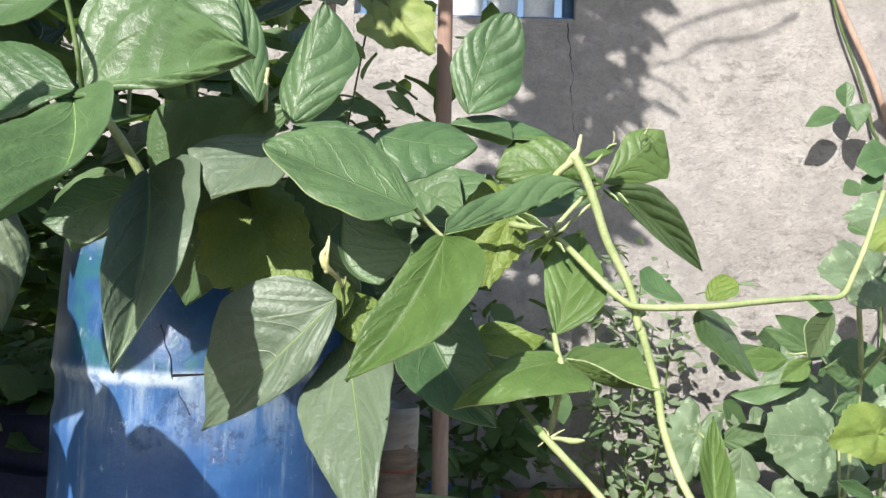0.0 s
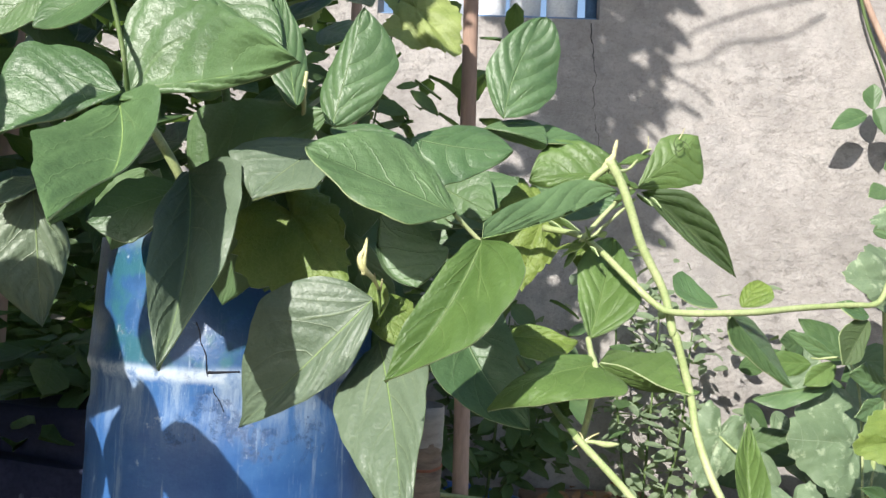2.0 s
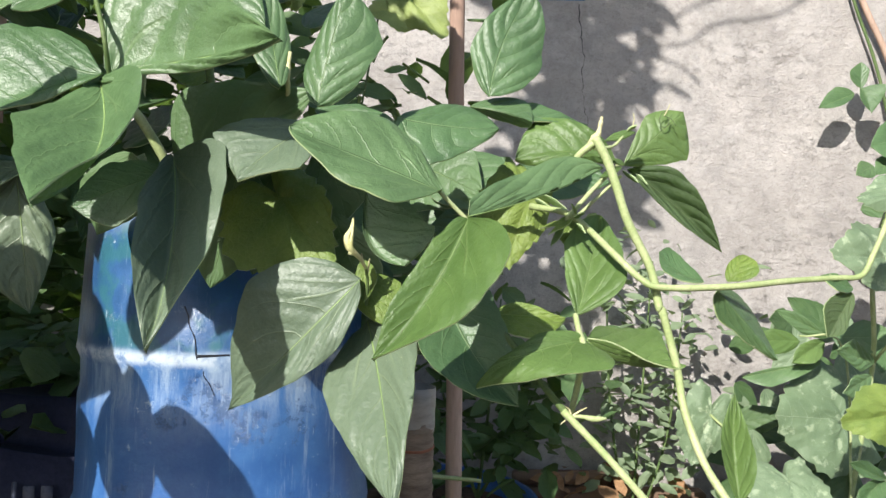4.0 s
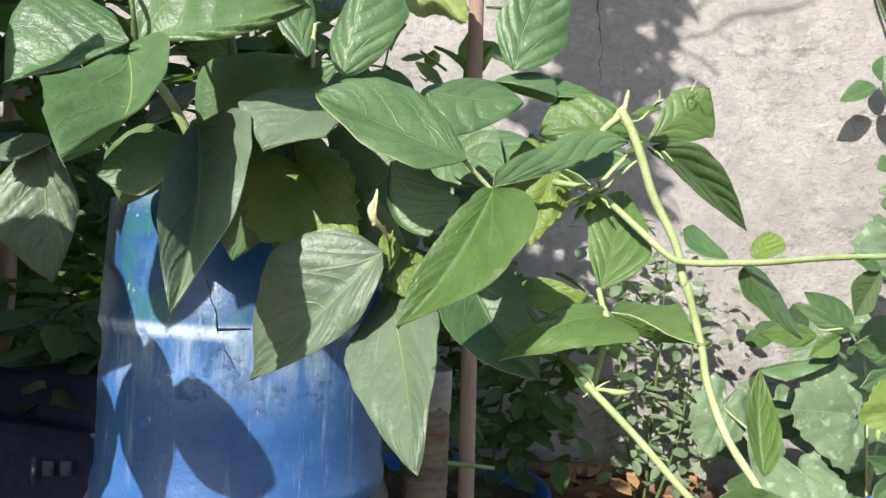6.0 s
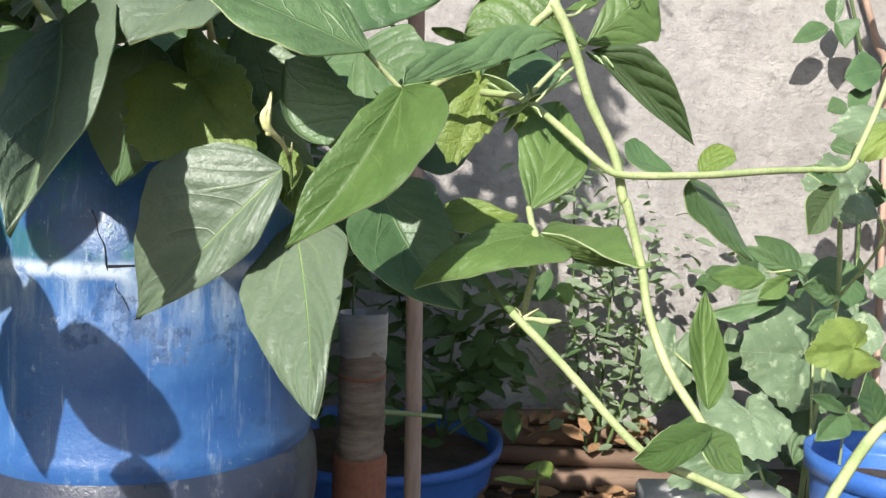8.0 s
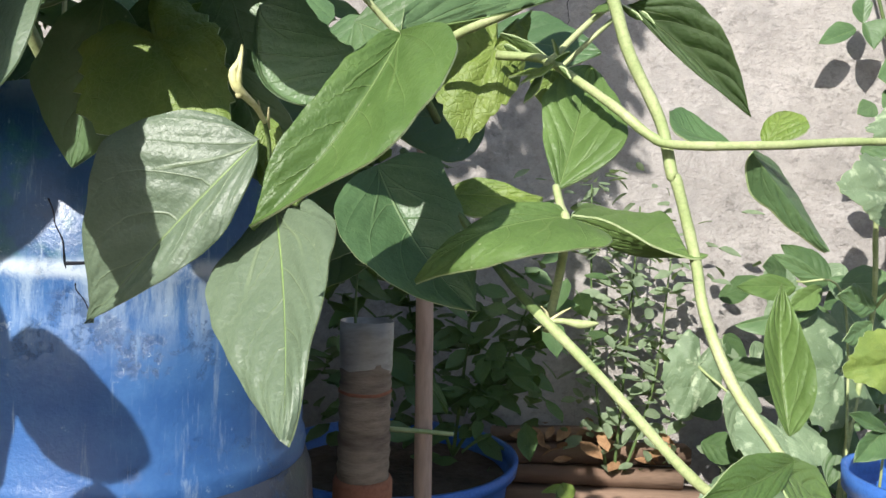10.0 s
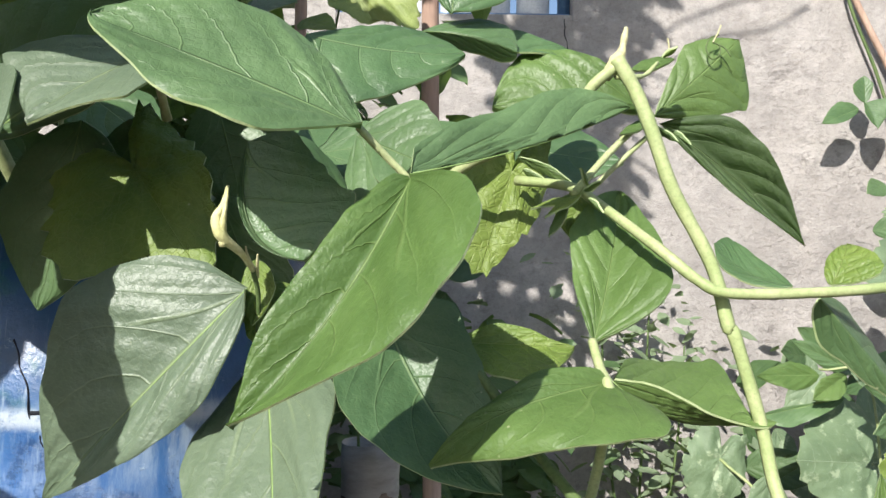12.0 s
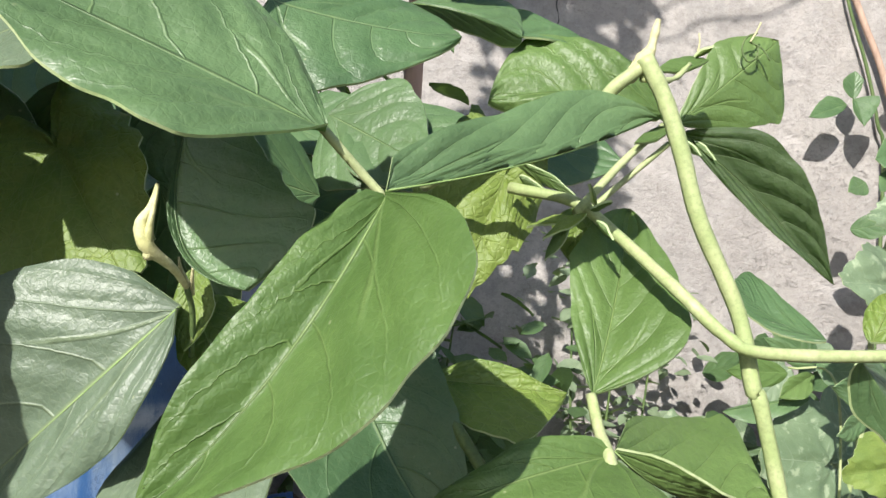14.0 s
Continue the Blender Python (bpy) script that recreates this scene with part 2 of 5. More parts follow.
def drum_material(name, base, alt, dirt):
    m = Mat(name)
    streak = m.noise(75.0, 6.0, 0.75, stretch=(1, 1, 0.10))
    hair = m.noise(210.0, 3.0, 0.6, stretch=(1, 1, 0.06))
    blotch, fine = m.noise(16.0, 6.0, 0.72), m.noise(300.0, 4.0, 0.7)
    zed = m.n("SeparateXYZ")
    m.link(m.n("NewGeometry").outputs["Position"], zed.inputs[0])
    z = zed.outputs[2]
    high = m.ramp(z, 0.650, 0.662)
    col = m.mix(m.ramp(blotch, 0.35, 0.65), base, alt)
    # Above the ridge, darker blue paints in the shade of the leaves overhead.
    col = m.mix(m.math("MULTIPLY", high, m.math("MULTIPLY_ADD", m.ramp(blotch, 0.62, 0.42), 0.45, 0.5)), col, (0.020, 0.070, 0.170))
    some = m.math("MULTIPLY_ADD", high, 0.20, 0.32)
    col = m.mix(m.math("MULTIPLY", m.ramp(streak, 0.56, 0.70), some), col, dirt)
    col = m.mix(m.math("MULTIPLY", m.ramp(hair, 0.66, 0.74), 0.45), col, dirt)
    # Teal patches paint the green leaves' reflection in the glossy plastic.
    leaf_reflect = m.math("MULTIPLY", high, m.ramp(m.noise(24.0, 4.0, 0.6), 0.50, 0.62))
    col = m.mix(m.math("MULTIPLY", leaf_reflect, 0.7), col, (0.030, 0.125, 0.135))
    wash = m.math("MULTIPLY", m.ramp(z, 0.588, 0.646), m.math("SUBTRACT", 1.0, high))
    wash = m.math("MULTIPLY", wash, m.ramp(m.noise(60.0, 6.0, 0.75, stretch=(1, 1, 0.16)), 0.40, 0.64))
    col = m.mix(m.math("MULTIPLY", wash, 0.62), col, dirt)
    band = m.math("MULTIPLY", m.ramp(z, 0.575, 0.590), m.ramp(z, 0.632, 0.612))
    patch = m.ramp(m.noise(17.0, 3.0), m.math("MULTIPLY_ADD", band, -0.08, 0.57), m.math("MULTIPLY_ADD", band, -0.08, 0.64))
    peel = m.math("MULTIPLY", m.ramp(m.noise(120.0, 7.0, 0.8), 0.50, 0.57), patch)
    col = m.mix(m.math("MULTIPLY", peel, 0.62), col, (0.020, 0.055, 0.140))
    scratch = m.ramp(m.noise(150.0, 3.0, 0.6, stretch=(1, 1, 0.5)), 0.70, 0.75)
    col = m.mix(m.math("MULTIPLY", scratch, 0.5), col, dirt)
    scuff = m.math("MULTIPLY", m.ramp(m.noise(95.0, 6.0, 0.78), 0.60, 0.68), m.ramp(blotch, 0.46, 0.60))
    col = m.mix(m.math("MULTIPLY", scuff, 0.8), col, dirt)
    # White along the ridge paints its highlight over some wear; the lip is wear.
    ridge_glint = m.ramp(m.math("ABSOLUTE", m.math("SUBTRACT", z, 0.6515)), 0.0075, 0.001)
    lip = m.math("MULTIPLY", m.ramp(z, 0.735, 0.760), 0.45)
    worn = m.math("MULTIPLY", m.math("MAXIMUM", ridge_glint, lip), m.ramp(m.noise(48.0, 5.0, 0.75), 0.36, 0.56))
    col = m.mix(m.math("MULTIPLY", worn, 0.80), col, (0.50, 0.57, 0.64))
    m.link(col, m.b.inputs["Base Color"])
    m.put(m.b.inputs["Roughness"], m.math("MULTIPLY_ADD", blotch, 0.3, 0.18))
    m.b.inputs["Specular IOR Level"].default_value = 0.5
    m.bump(m.math("ADD", fine, m.math("ADD", m.math("MULTIPLY", scuff, 1.5), m.math("MULTIPLY", peel, -1.5))), 0.4, 0.001)
    return m.m


DRUM = drum_material("worn blue drum plastic", (0.026, 0.090, 0.26), (0.046, 0.132, 0.32), (0.38, 0.48, 0.58))
DRUMLOW = drum_material("grimy dark drum plastic", (0.022, 0.030, 0.055), (0.035, 0.045, 0.075), (0.22, 0.24, 0.27))


# ---- builders ----
def mesh_of(name, verts, faces, mats, uvs=None, smooth=True):
    me = bpy.data.meshes.new(name)
    me.from_pydata([tuple(p) for p in verts], [], faces)
    for mat in mats:
        me.materials.append(mat)
    if smooth:
        me.polygons.foreach_set("use_smooth", [True] * len(me.polygons))
    if uvs is not None:
        layer = me.uv_layers.new(name="UVMap")
        flat = np.array(uvs)[[l.vertex_index for l in me.loops]].ravel()
        layer.data.foreach_set("uv", flat)
    me.update()
    return me


def child(name, me, parent, label=""):
    ob = new(name, me)
    ob.parent = parent
    ob.matrix_parent_inverse = parent.matrix_world.inverted() if parent.type != "EMPTY" else Matrix.Translation(-parent.location)
    return tagged(ob, label=label)


def thing(name, at, label, category, group="", kind=""):
    ob = new(name)
    ob.empty_display_size = 0.05
    ob.location = at
    return tagged(ob, label=label, category=category, group=group, kind=kind)


def part(name, bm, material, parent, label=""):
    me = bpy.data.meshes.new(name)
    bm.to_mesh(me)
    bm.free()
    me.materials.append(material)
    me.polygons.foreach_set("use_smooth", [True] * len(me.polygons))
    return child(name, me, parent, label)


def spline(points, steps=6):
    """Points of a Catmull-Rom curve through the given ones."""
    p = [Vector(q) for q in points]
    p = [2 * p[0] - p[1], *p, 2 * p[-1] - p[-2]]
    out = []
    for i in range(1, len(p) - 2):
        for k in range(steps):
            t = k / steps
            a, b, c, d = p[i - 1], p[i], p[i + 1], p[i + 2]
            out.append(0.5 * (2 * b + (c - a) * t + (2 * a - 5 * b + 4 * c - d) * t * t + (3 * b - a - 3 * c + d) * t ** 3))
    out.append(p[-2])
    return out


def tube_data(points, r0, r1, sides=8, steps=6, knobs=0.0, seed=0, radii=None):
    line = spline(points, steps) if steps > 1 else [Vector(q) for q in points]
    rng = random.Random(seed)
    verts, faces, count = [], [], len(line)
    for i, p in enumerate(line):
        way = (line[min(i + 1, count - 1)] - line[max(i - 1, 0)]).normalized()
        x = way.cross(Vector((0.3, -1, 0.2))).normalized()
        y = way.cross(x)
        r = (r0 + (r1 - r0) * i / (count - 1)) * (1 + knobs * rng.uniform(-1, 1))
        if radii:
            r = float(np.interp(i / (count - 1), np.linspace(0, 1, len(radii)), radii)) * (1 + knobs * rng.uniform(-1, 1))
        for k in range(sides):
            ang = 2 * math.pi * k / sides
            verts.append(p + r * (math.cos(ang) * x + math.sin(ang) * y))
        if i:
            a, b = (i - 1) * sides, i * sides
            faces += [(a + k, a + (k + 1) % sides, b + (k + 1) % sides, b + k) for k in range(sides)]
    faces += [tuple(range(sides))[::-1], tuple(range((count - 1) * sides, count * sides))]
    return verts, faces


def tube(name, parent, points, r0, r1, mat, label="", sides=8, knobs=0.0, seed=0, steps=6, radii=None):
    verts, faces = tube_data(points, r0, r1, sides, steps, knobs, seed, radii)
    return child(name, mesh_of(name, verts, faces, [mat]), parent, label)


LEAF_SEED = [0]


def leaf_surface(base, tip, left, right, middle=None, point=1.0, quilt=1.0, nu=44, nv=8, seed=1, shoulder=0.55, full=1.6):
    """Rows of a leaf blade: its midrib from base to tip, and its widest places left and right."""
    b, t, l, r = (Vector(q) for q in (base, tip, left, right))
    ax = t - b
    c = Vector(middle) if middle else (b + t) / 2
    ctl = 2 * c - (b + t) / 2

    def rib(u):
        return (1 - u) ** 2 * b + 2 * u * (1 - u) * ctl + u * u * t

    n = ax.cross(r - l).normalized()
    if n.y > 0:
        n = -n
    halves = []
    for e in (l, r):
        ue = min(max((e - b).dot(ax) / ax.length_squared, 0.20), 0.66)
        halves.append((ue, e - rib(ue)))
    rng = random.Random(seed)
    ph = [rng.uniform(0, 6.28) for _ in range(4)]
    cup = rng.uniform(-0.010, 0.035)
    size = ax.length
    verts, uvs, ribs = [], [], []
    cols = 2 * nv + 1
    for i in range(nu + 1):
        u = i / nu
        u = u ** 0.9
        p0 = rib(u)
        ribs.append(p0)
        for j in range(cols):
            v = (j - nv) / nv
            um, vec = halves[0] if v < 0 else halves[1]
            w = (0.55 * math.sin(math.pi / 2 * u / um) + 0.45 * u / um) ** shoulder if u < um else max(0.0, 1 - ((u - um) / (1 - um)) ** full) ** point
            w = max(w * (1 + 0.016 * math.sin(21 * u + ph[3] + (2 if v < 0 else 0)) + 0.010 * math.sin(43 * u + ph[1])), 0.012 * (1 - u) + 0.0015)
            a = abs(v)
            uw = u + 0.030 * math.sin(9 * u + ph[2] + (1.3 if v < 0 else 0)) * min(1.0, 4 * u)
            s = (uw - 0.23 * a - 0.20 * a * a) * 4.7 + (0.45 if v > 0 else 0)
            f = s - math.floor(s)
            puff = math.sin(math.pi * f) * a * (1 - a) ** 0.6 * 2.2 * min(1.0, 0.15 + 3.2 * u)
            h = 0.025 * quilt ** 0.8 * puff * (1 - 0.55 * u)
            h += 0.016 * math.sin(7 * u + ph[0] + (1.7 if v < 0 else 0)) * a ** 2 * quilt ** 0.5
            h += 0.006 * math.sin(17 * u + ph[1] + 2.1 * v) * a ** 2
            h += cup * a ** 1.4 * w
            p = p0 + vec * (w * a) + n * (h * size)
            verts.append(p)
            uvs.append((uw, 0.5 + 0.5 * v))
    faces = []
    for i in range(nu):
        for j in range(cols - 1):
            a = i * cols + j
            faces.append((a, a + 1, a + cols + 1, a + cols))
    return verts, faces, uvs, ribs, n, size


def blade(name, verts, faces, uvs, outline, n, thick, mats):
    """A blade with a front, a back and a rim of its own."""
    k = len(verts)
    front, back = [p + n * (thick / 2) for p in verts], [p - n * (thick / 2) for p in verts]
    rim_f, rim_b = [front[i] for i in outline], [back[i] for i in outline]
    m = len(outline)
    allf = list(faces) + [tuple(i + k for i in q[::-1]) for q in faces]
    allf += [(2 * k + i, 2 * k + (i + 1) % m, 2 * k + m + (i + 1) % m, 2 * k + m + i) for i in range(m)]
    me = mesh_of(name, front + back + rim_f + rim_b, allf, mats, list(uvs) + list(uvs) + [uvs[i] for i in outline] * 2)
    me.polygons.foreach_set("material_index", [0] * (2 * len(faces)) + [1] * m)
    return me


def leaf(parent, base, tip, left, right, middle=None, point=1.0, quilt=1.0, look_of=None, label="", ribbed=True, shoulder=0.55, full=1.6):
    LEAF_SEED[0] += 1
    verts, faces, uvs, ribs, n, size = leaf_surface(base, tip, left, right, middle, point, quilt, seed=LEAF_SEED[0], shoulder=shoulder, full=full)
    cols, rows = 17, 45
    outline = [i * cols for i in range(rows)] + [(rows - 1) * cols + j for j in range(1, cols)] + [i * cols + cols - 1 for i in range(rows - 2, -1, -1)] + [j for j in range(cols - 2, 0, -1)]
    ob = child("leaf", blade("leaf", verts, faces, uvs, outline, n, 0.0008, [look_of or COWPEA, EDGE]), parent, label)
    if ribbed:
        line = [p + n * (0.0002 * size / 0.1) for p in ribs[::4]]
        v2, f2 = tube_data(line, 0.0040 * size, 0.0009 * size, 6, 1)
        child("midrib", mesh_of("midrib", v2, f2, [RIB]), ob)
    return ob


def small_leaf_data(p, way, up, length, width, bend):
    """A pointed leaflet of eight faces, for foliage seen from afar."""
    way, side = way.normalized(), way.cross(up).normalized()
    nrm = side.cross(way)
    rows = ((0.0, 0.05), (0.28, 0.85), (0.6, 0.95), (0.85, 0.5), (1.0, 0.04))
    verts, uvs = [], []
    for u, w in rows:
        q = p + way * (u * length) - nrm * (bend * length * u * u)
        for v in (-1, 0, 1):
            verts.append(q + side * (0.5 * width * w * v) + nrm * (abs(v) * 0.12 * width))
            uvs.append((u, 0.5 + 0.5 * v))
    faces = [(3 * i + j, 3 * i + j + 1, 3 * i + j + 4, 3 * i + j + 3) for i in range(4) for j in range(2)]
    return verts, faces, uvs


def foliage(name, parent, count, place, length, mat, seed, label="", flat=0.6):
    """A crown of many small leaflets, as one part. place(rng) gives where each grows."""
    rng = random.Random(seed)
    verts, faces, uvs = [], [], []
    for _ in range(count):
        p = Vector(place(rng))
        ang = rng.uniform(0, 2 * math.pi)
        way = Vector((math.cos(ang), math.sin(ang), rng.uniform(-0.7, 0.35)))
        up = Vector((rng.gauss(0, 1 - flat), rng.gauss(-0.5, 1 - flat), 1))
        size = length * rng.uniform(0.6, 1.35)
        v, f, t = small_leaf_data(p, way, up, size, size * rng.uniform(0.45, 0.62), rng.uniform(0.0, 0.3))
        k = len(verts)
        verts += v
        uvs += t
        faces += [tuple(i + k for i in q) for q in f]
    ob = child(name, mesh_of(name, verts, faces, [mat], uvs), parent, label)
    return tagged(ob, kind="stuff")


def round_leaf(parent, base, tip, left, right, mat=None, seed=1, lobes=5, label="", scallop=0.03):
    """A broad lobed leaf, heart-shaped at its stalk."""
    b, t, l, r = (Vector(q) for q in (base, tip, left, right))
    ax = t - b
    n = ax.cross(r - l).normalized()
    n = -n if n.y > 0 else n
    sl = (l - b) - ax * ((l - b).dot(ax) / ax.length_squared)
    sr = (r - b) - ax * ((r - b).dot(ax) / ax.length_squared)
    rng = random.Random(seed)
    ph = rng.uniform(0, 6)
    size = ax.length
    rings, spokes = 9, 72
    verts, uvs, faces = [b], [(0.0, 0.5)], []
    for i in range(1, rings + 1):
        q = i / rings
        for k in range(spokes):
            ang = -math.pi + 2 * math.pi * k / spokes
            notch = 1 - 0.75 * math.exp(-((math.pi - abs(ang)) / 0.35) ** 2)
            rad = (0.94 + 0.06 * math.cos(ang * lobes)) if abs(ang) < 2.4 else 0.78
            rad = rad * (1 - 0.25 * (abs(ang) / math.pi) ** 2) * notch
            rad *= 1 + scallop * math.sin(23 * ang + ph) + 0.02 * math.sin(41 * ang)
            sd = sl if ang < 0 else sr
            along, across = math.cos(ang), abs(math.sin(ang))
            h = size * (0.05 * math.sin(5 * ang + ph) * q * q + 0.025 * abs(math.sin(2.5 * ang)) * math.sin(q * math.pi) * 2 - 0.10 * q * q)
            h += size * 0.012 * math.sin(14 * q + 6 * ang)
            verts.append(b + (ax * along + sd * (1.15 * across)) * (q * rad) + n * h)
            fold = abs(((ang * lobes / (2 * math.pi)) + 0.5) % 1.0 - 0.5) * 2
            uvs.append((q, 0.5 + 0.5 * fold))
    for k in range(spokes):
        faces.append((0, 1 + k, 1 + (k + 1) % spokes))
    for i in range(rings - 1):
        a, c = 1 + i * spokes, 1 + (i + 1) * spokes
        faces += [(a + k, c + k, c + (k + 1) % spokes, a + (k + 1) % spokes) for k in range(spokes)]
    outline = list(range(1 + (rings - 1) * spokes, 1 + rings * spokes))
    return child("leaf", blade("leaf", verts, faces, uvs, outline, n, 0.0008, [mat or SQUASH, EDGE]), parent, label)


def revolve(profile, centre, sides=64, jag=None):
    verts, faces = [], []
    for i, (r, z) in enumerate(profile):
        for k in range(sides):
            ang = 2 * math.pi * k / sides
            dz = jag(ang) if jag and i in jag.rows else 0.0
            verts.append((centre[0] + r * math.cos(ang), centre[1] + r * math.sin(ang), z + dz))
        if i:
            a, b = (i - 1) * sides, i * sides
            faces += [(a + k, a + (k + 1) % sides, b + (k + 1) % sides, b + k) for k in range(sides)]
    return verts, faces


def box_data(c, s, turn=0.0, rng=None, wob=0.0):
    verts = []
    for z in (-1, 1):
        for x, y in ((-1, -1), (1, -1), (1, 1), (-1, 1)):
            px, py, pz = x * s[0] / 2, y * s[1] / 2, z * s[2] / 2
            if rng:
                px, py, pz = px + rng.uniform(-wob, wob), py + rng.uniform(-wob, wob), pz + rng.uniform(-wob, wob)
            ca, sa = math.cos(turn), math.sin(turn)
            verts.append((c[0] + ca * px - sa * py, c[1] + sa * px + ca * py, c[2] + pz))
    faces = [(3, 2, 1, 0), (4, 5, 6, 7), (0, 1, 5, 4), (1, 2, 6, 5), (2, 3, 7, 6), (3, 0, 4, 7)]
    return verts, faces


def bevel_box(c, s, r, turn=0.0):
    bm = bmesh.new()
    bmesh.ops.create_cube(bm, size=1.0, matrix=Matrix.Translation(c) @ Matrix.Rotation(turn, 4, "Z") @ Matrix.Diagonal((*s, 1)))
    bmesh.ops.bevel(bm, geom=bm.edges[:], offset=r, segments=2, affect="EDGES")
    return bm


# ---- ground and wall ----
def ground():
    rng = np.linspace(-1, 1, 121)
    axis = np.sign(rng) * (np.abs(rng) ** 3) * 400
    verts = [(x + 0.3, y + 1.2, 0.012 * noise.noise(Vector((x * 3, y * 3, 0))) + 0.008 * noise.noise(Vector((x * 11, y * 11, 4)))) for y in axis for x in axis]
    faces = [(j * 121 + i, j * 121 + i + 1, (j + 1) * 121 + i + 1, (j + 1) * 121 + i) for j in range(120) for i in range(120)]
    tagged(new("ground", mesh_of("ground", verts, faces, [EARTH])), "bare dark garden soil with crumbs and litter", "ground", kind="structure")


ground()
WALL_Y = 2.05
WIN_L, WIN_R, WIN_Z, WIN_TOP = -0.30, 0.345, 1.497, 2.1


def wall():
    """A cement wall with a window opening, faced with single blocks."""
    top, left, right, deep = 2.55, -2.6, 3.2, 0.13
    w = new("wall_north")
    w.location = (0, WALL_Y, 0)
    tagged(w, "rough grey cement-plastered block wall with cracks and stains", "wall", kind="structure")
    pieces = (((left + WIN_L) / 2, top / 2, WIN_L - left, top), ((right + WIN_R) / 2, top / 2, right - WIN_R, top),
              ((WIN_L + WIN_R) / 2, WIN_Z / 2, WIN_R - WIN_L, WIN_Z), ((WIN_L + WIN_R) / 2, (top + WIN_TOP) / 2, WIN_R - WIN_L, top - WIN_TOP))
    verts, faces = [], []
    for x, z, sx, sz in pieces:
        v, f = box_data((x, WALL_Y + 0.0025 + deep / 2, z), (sx, deep, sz))
        k = len(verts)
        verts += v
        faces += [tuple(i + k for i in q) for q in f]
    child("wall_core", mesh_of("wall_core", verts, faces, [MORTAR], smooth=False), w)
    return w


wall_ob = wall()

# ---- blue drum ----
DC = (-0.194, 0.627)
drum = thing("drum", (DC[0], DC[1], 0), "cut-open worn blue plastic drum with a dark grimy lower half", "drum")


class Jag:
    rows = (9, 10)

    def __call__(self, ang):
        return 0.004 * math.sin(3 * ang + 1.0) + 0.0015 * math.sin(11 * ang)


upper = [(0.1235, 0.512), (0.1245, 0.519), (0.1235, 0.526), (0.1215, 0.530), (0.1210, 0.575), (0.1215, 0.612), (0.1195, 0.622), (0.1200, 0.642), (0.1234, 0.6505), (0.1180, 0.752), (0.1140, 0.752), (0.1150, 0.66), (0.115, 0.60)]
upper = upper[:9] + [(0.1226, 0.6565)] + upper[9:]
Jag.rows = (10, 11)
v, f = revolve(upper, DC, 96, Jag())
child("shell", mesh_of("shell", v, f, [DRUM]), drum, "scuffed bright blue plastic shell")
lower = [(0.10, 0.0), (0.112, 0.004), (0.122, 0.02), (0.126, 0.06), (0.1265, 0.20), (0.130, 0.215), (0.130, 0.235), (0.1265, 0.25), (0.127, 0.44), (0.131, 0.47), (0.129, 0.498), (0.1238, 0.5125)]
v, f = revolve(lower, DC, 96)
child("lower_body", mesh_of("lower_body", v, f, [DRUMLOW]), drum, "dark grime-coated lower body")
v, f = revolve([(0.0, 0.694), (0.06, 0.700), (0.115, 0.692)], DC, 48)
child("soil", mesh_of("soil", v, f, [EARTH]), drum, "dark potting soil")


def on_drum(ang, z, r=0.1225):
    return (DC[0] + r * math.cos(ang), DC[1] + r * math.sin(ang), z)


a0 = -math.pi / 2
tube("crack", drum, [on_drum(a0 + 0.03, 0.690, 0.1211), on_drum(a0 + 0.055, 0.683, 0.1214), on_drum(a0 + 0.065, 0.676, 0.1217), on_drum(a0 + 0.10, 0.667, 0.1221), on_drum(a0 + 0.115, 0.6535, 0.1233), on_drum(a0 + 0.15, 0.646, 0.1207), on_drum(a0 + 0.155, 0.640, 0.1200), on_drum(a0 + 0.19, 0.634, 0.1199), on_drum(a0 + 0.22, 0.626, 0.1197)], 0.0004, 0.0003, DARKGAP, "split in the plastic", knobs=0.4)
tube("crack", drum, [on_drum(a0 + 0.12, 0.6545, 0.1229), on_drum(a0 + 0.20, 0.6550, 0.1229), on_drum(a0 + 0.30, 0.6555, 0.1228)], 0.0011, 0.0006, DARKGAP, "split in the plastic")

# ---- cowpea plant ----
plant = thing("cowpea_plant", (DC[0] + 0.02, DC[1], 0.694), "cowpea plant with broad green leaves and pale trailing stems", "plant")
leaf(plant, (-0.0033, 0.3628, 0.7633), (-0.0811, 0.3534, 0.7922), (-0.0298, 0.3777, 0.8017), (-0.0257, 0.3302, 0.7534), (-0.0411, 0.3530, 0.7770), point=0.58, shoulder=0.79, full=1.31, quilt=2.8)
leaf(plant, (-0.1902, 0.3850, 0.8268), (-0.0808, 0.3350, 0.8313), (-0.1846, 0.4000, 0.8880), (-0.1774, 0.3780, 0.8181), (-0.1405, 0.3750, 0.8322), point=0.96, shoulder=0.30, full=1.76, quilt=4.5)
leaf(plant, (-0.1942, 0.3832, 0.8203), (-0.1576, 0.2649, 0.7439), (-0.2076, 0.3311, 0.7898), (-0.1595, 0.3592, 0.8185), (-0.1664, 0.3293, 0.7742), point=0.87, shoulder=0.85, full=1.37, quilt=1.4)
leaf(plant, (-0.1933, 0.3837, 0.8257), (-0.2499, 0.3634, 0.7947), (-0.2521, 0.3896, 0.8538), (-0.2104, 0.3661, 0.8104), (-0.2253, 0.3729, 0.8107), point=0.84, shoulder=0.34, full=2.08, quilt=3.2)
leaf(plant, (-0.187, 0.440, 0.918), (-0.117, 0.430, 0.870), (-0.131, 0.440, 0.904), (-0.163, 0.430, 0.889), None)
leaf(plant, (-0.0716, 0.3738, 0.8088), (-0.0598, 0.3893, 0.8796), (-0.0813, 0.3846, 0.8315), (-0.0398, 0.3893, 0.8466), (-0.0665, 0.3811, 0.8434), point=0.80, shoulder=0.55, full=1.75, quilt=1.8)
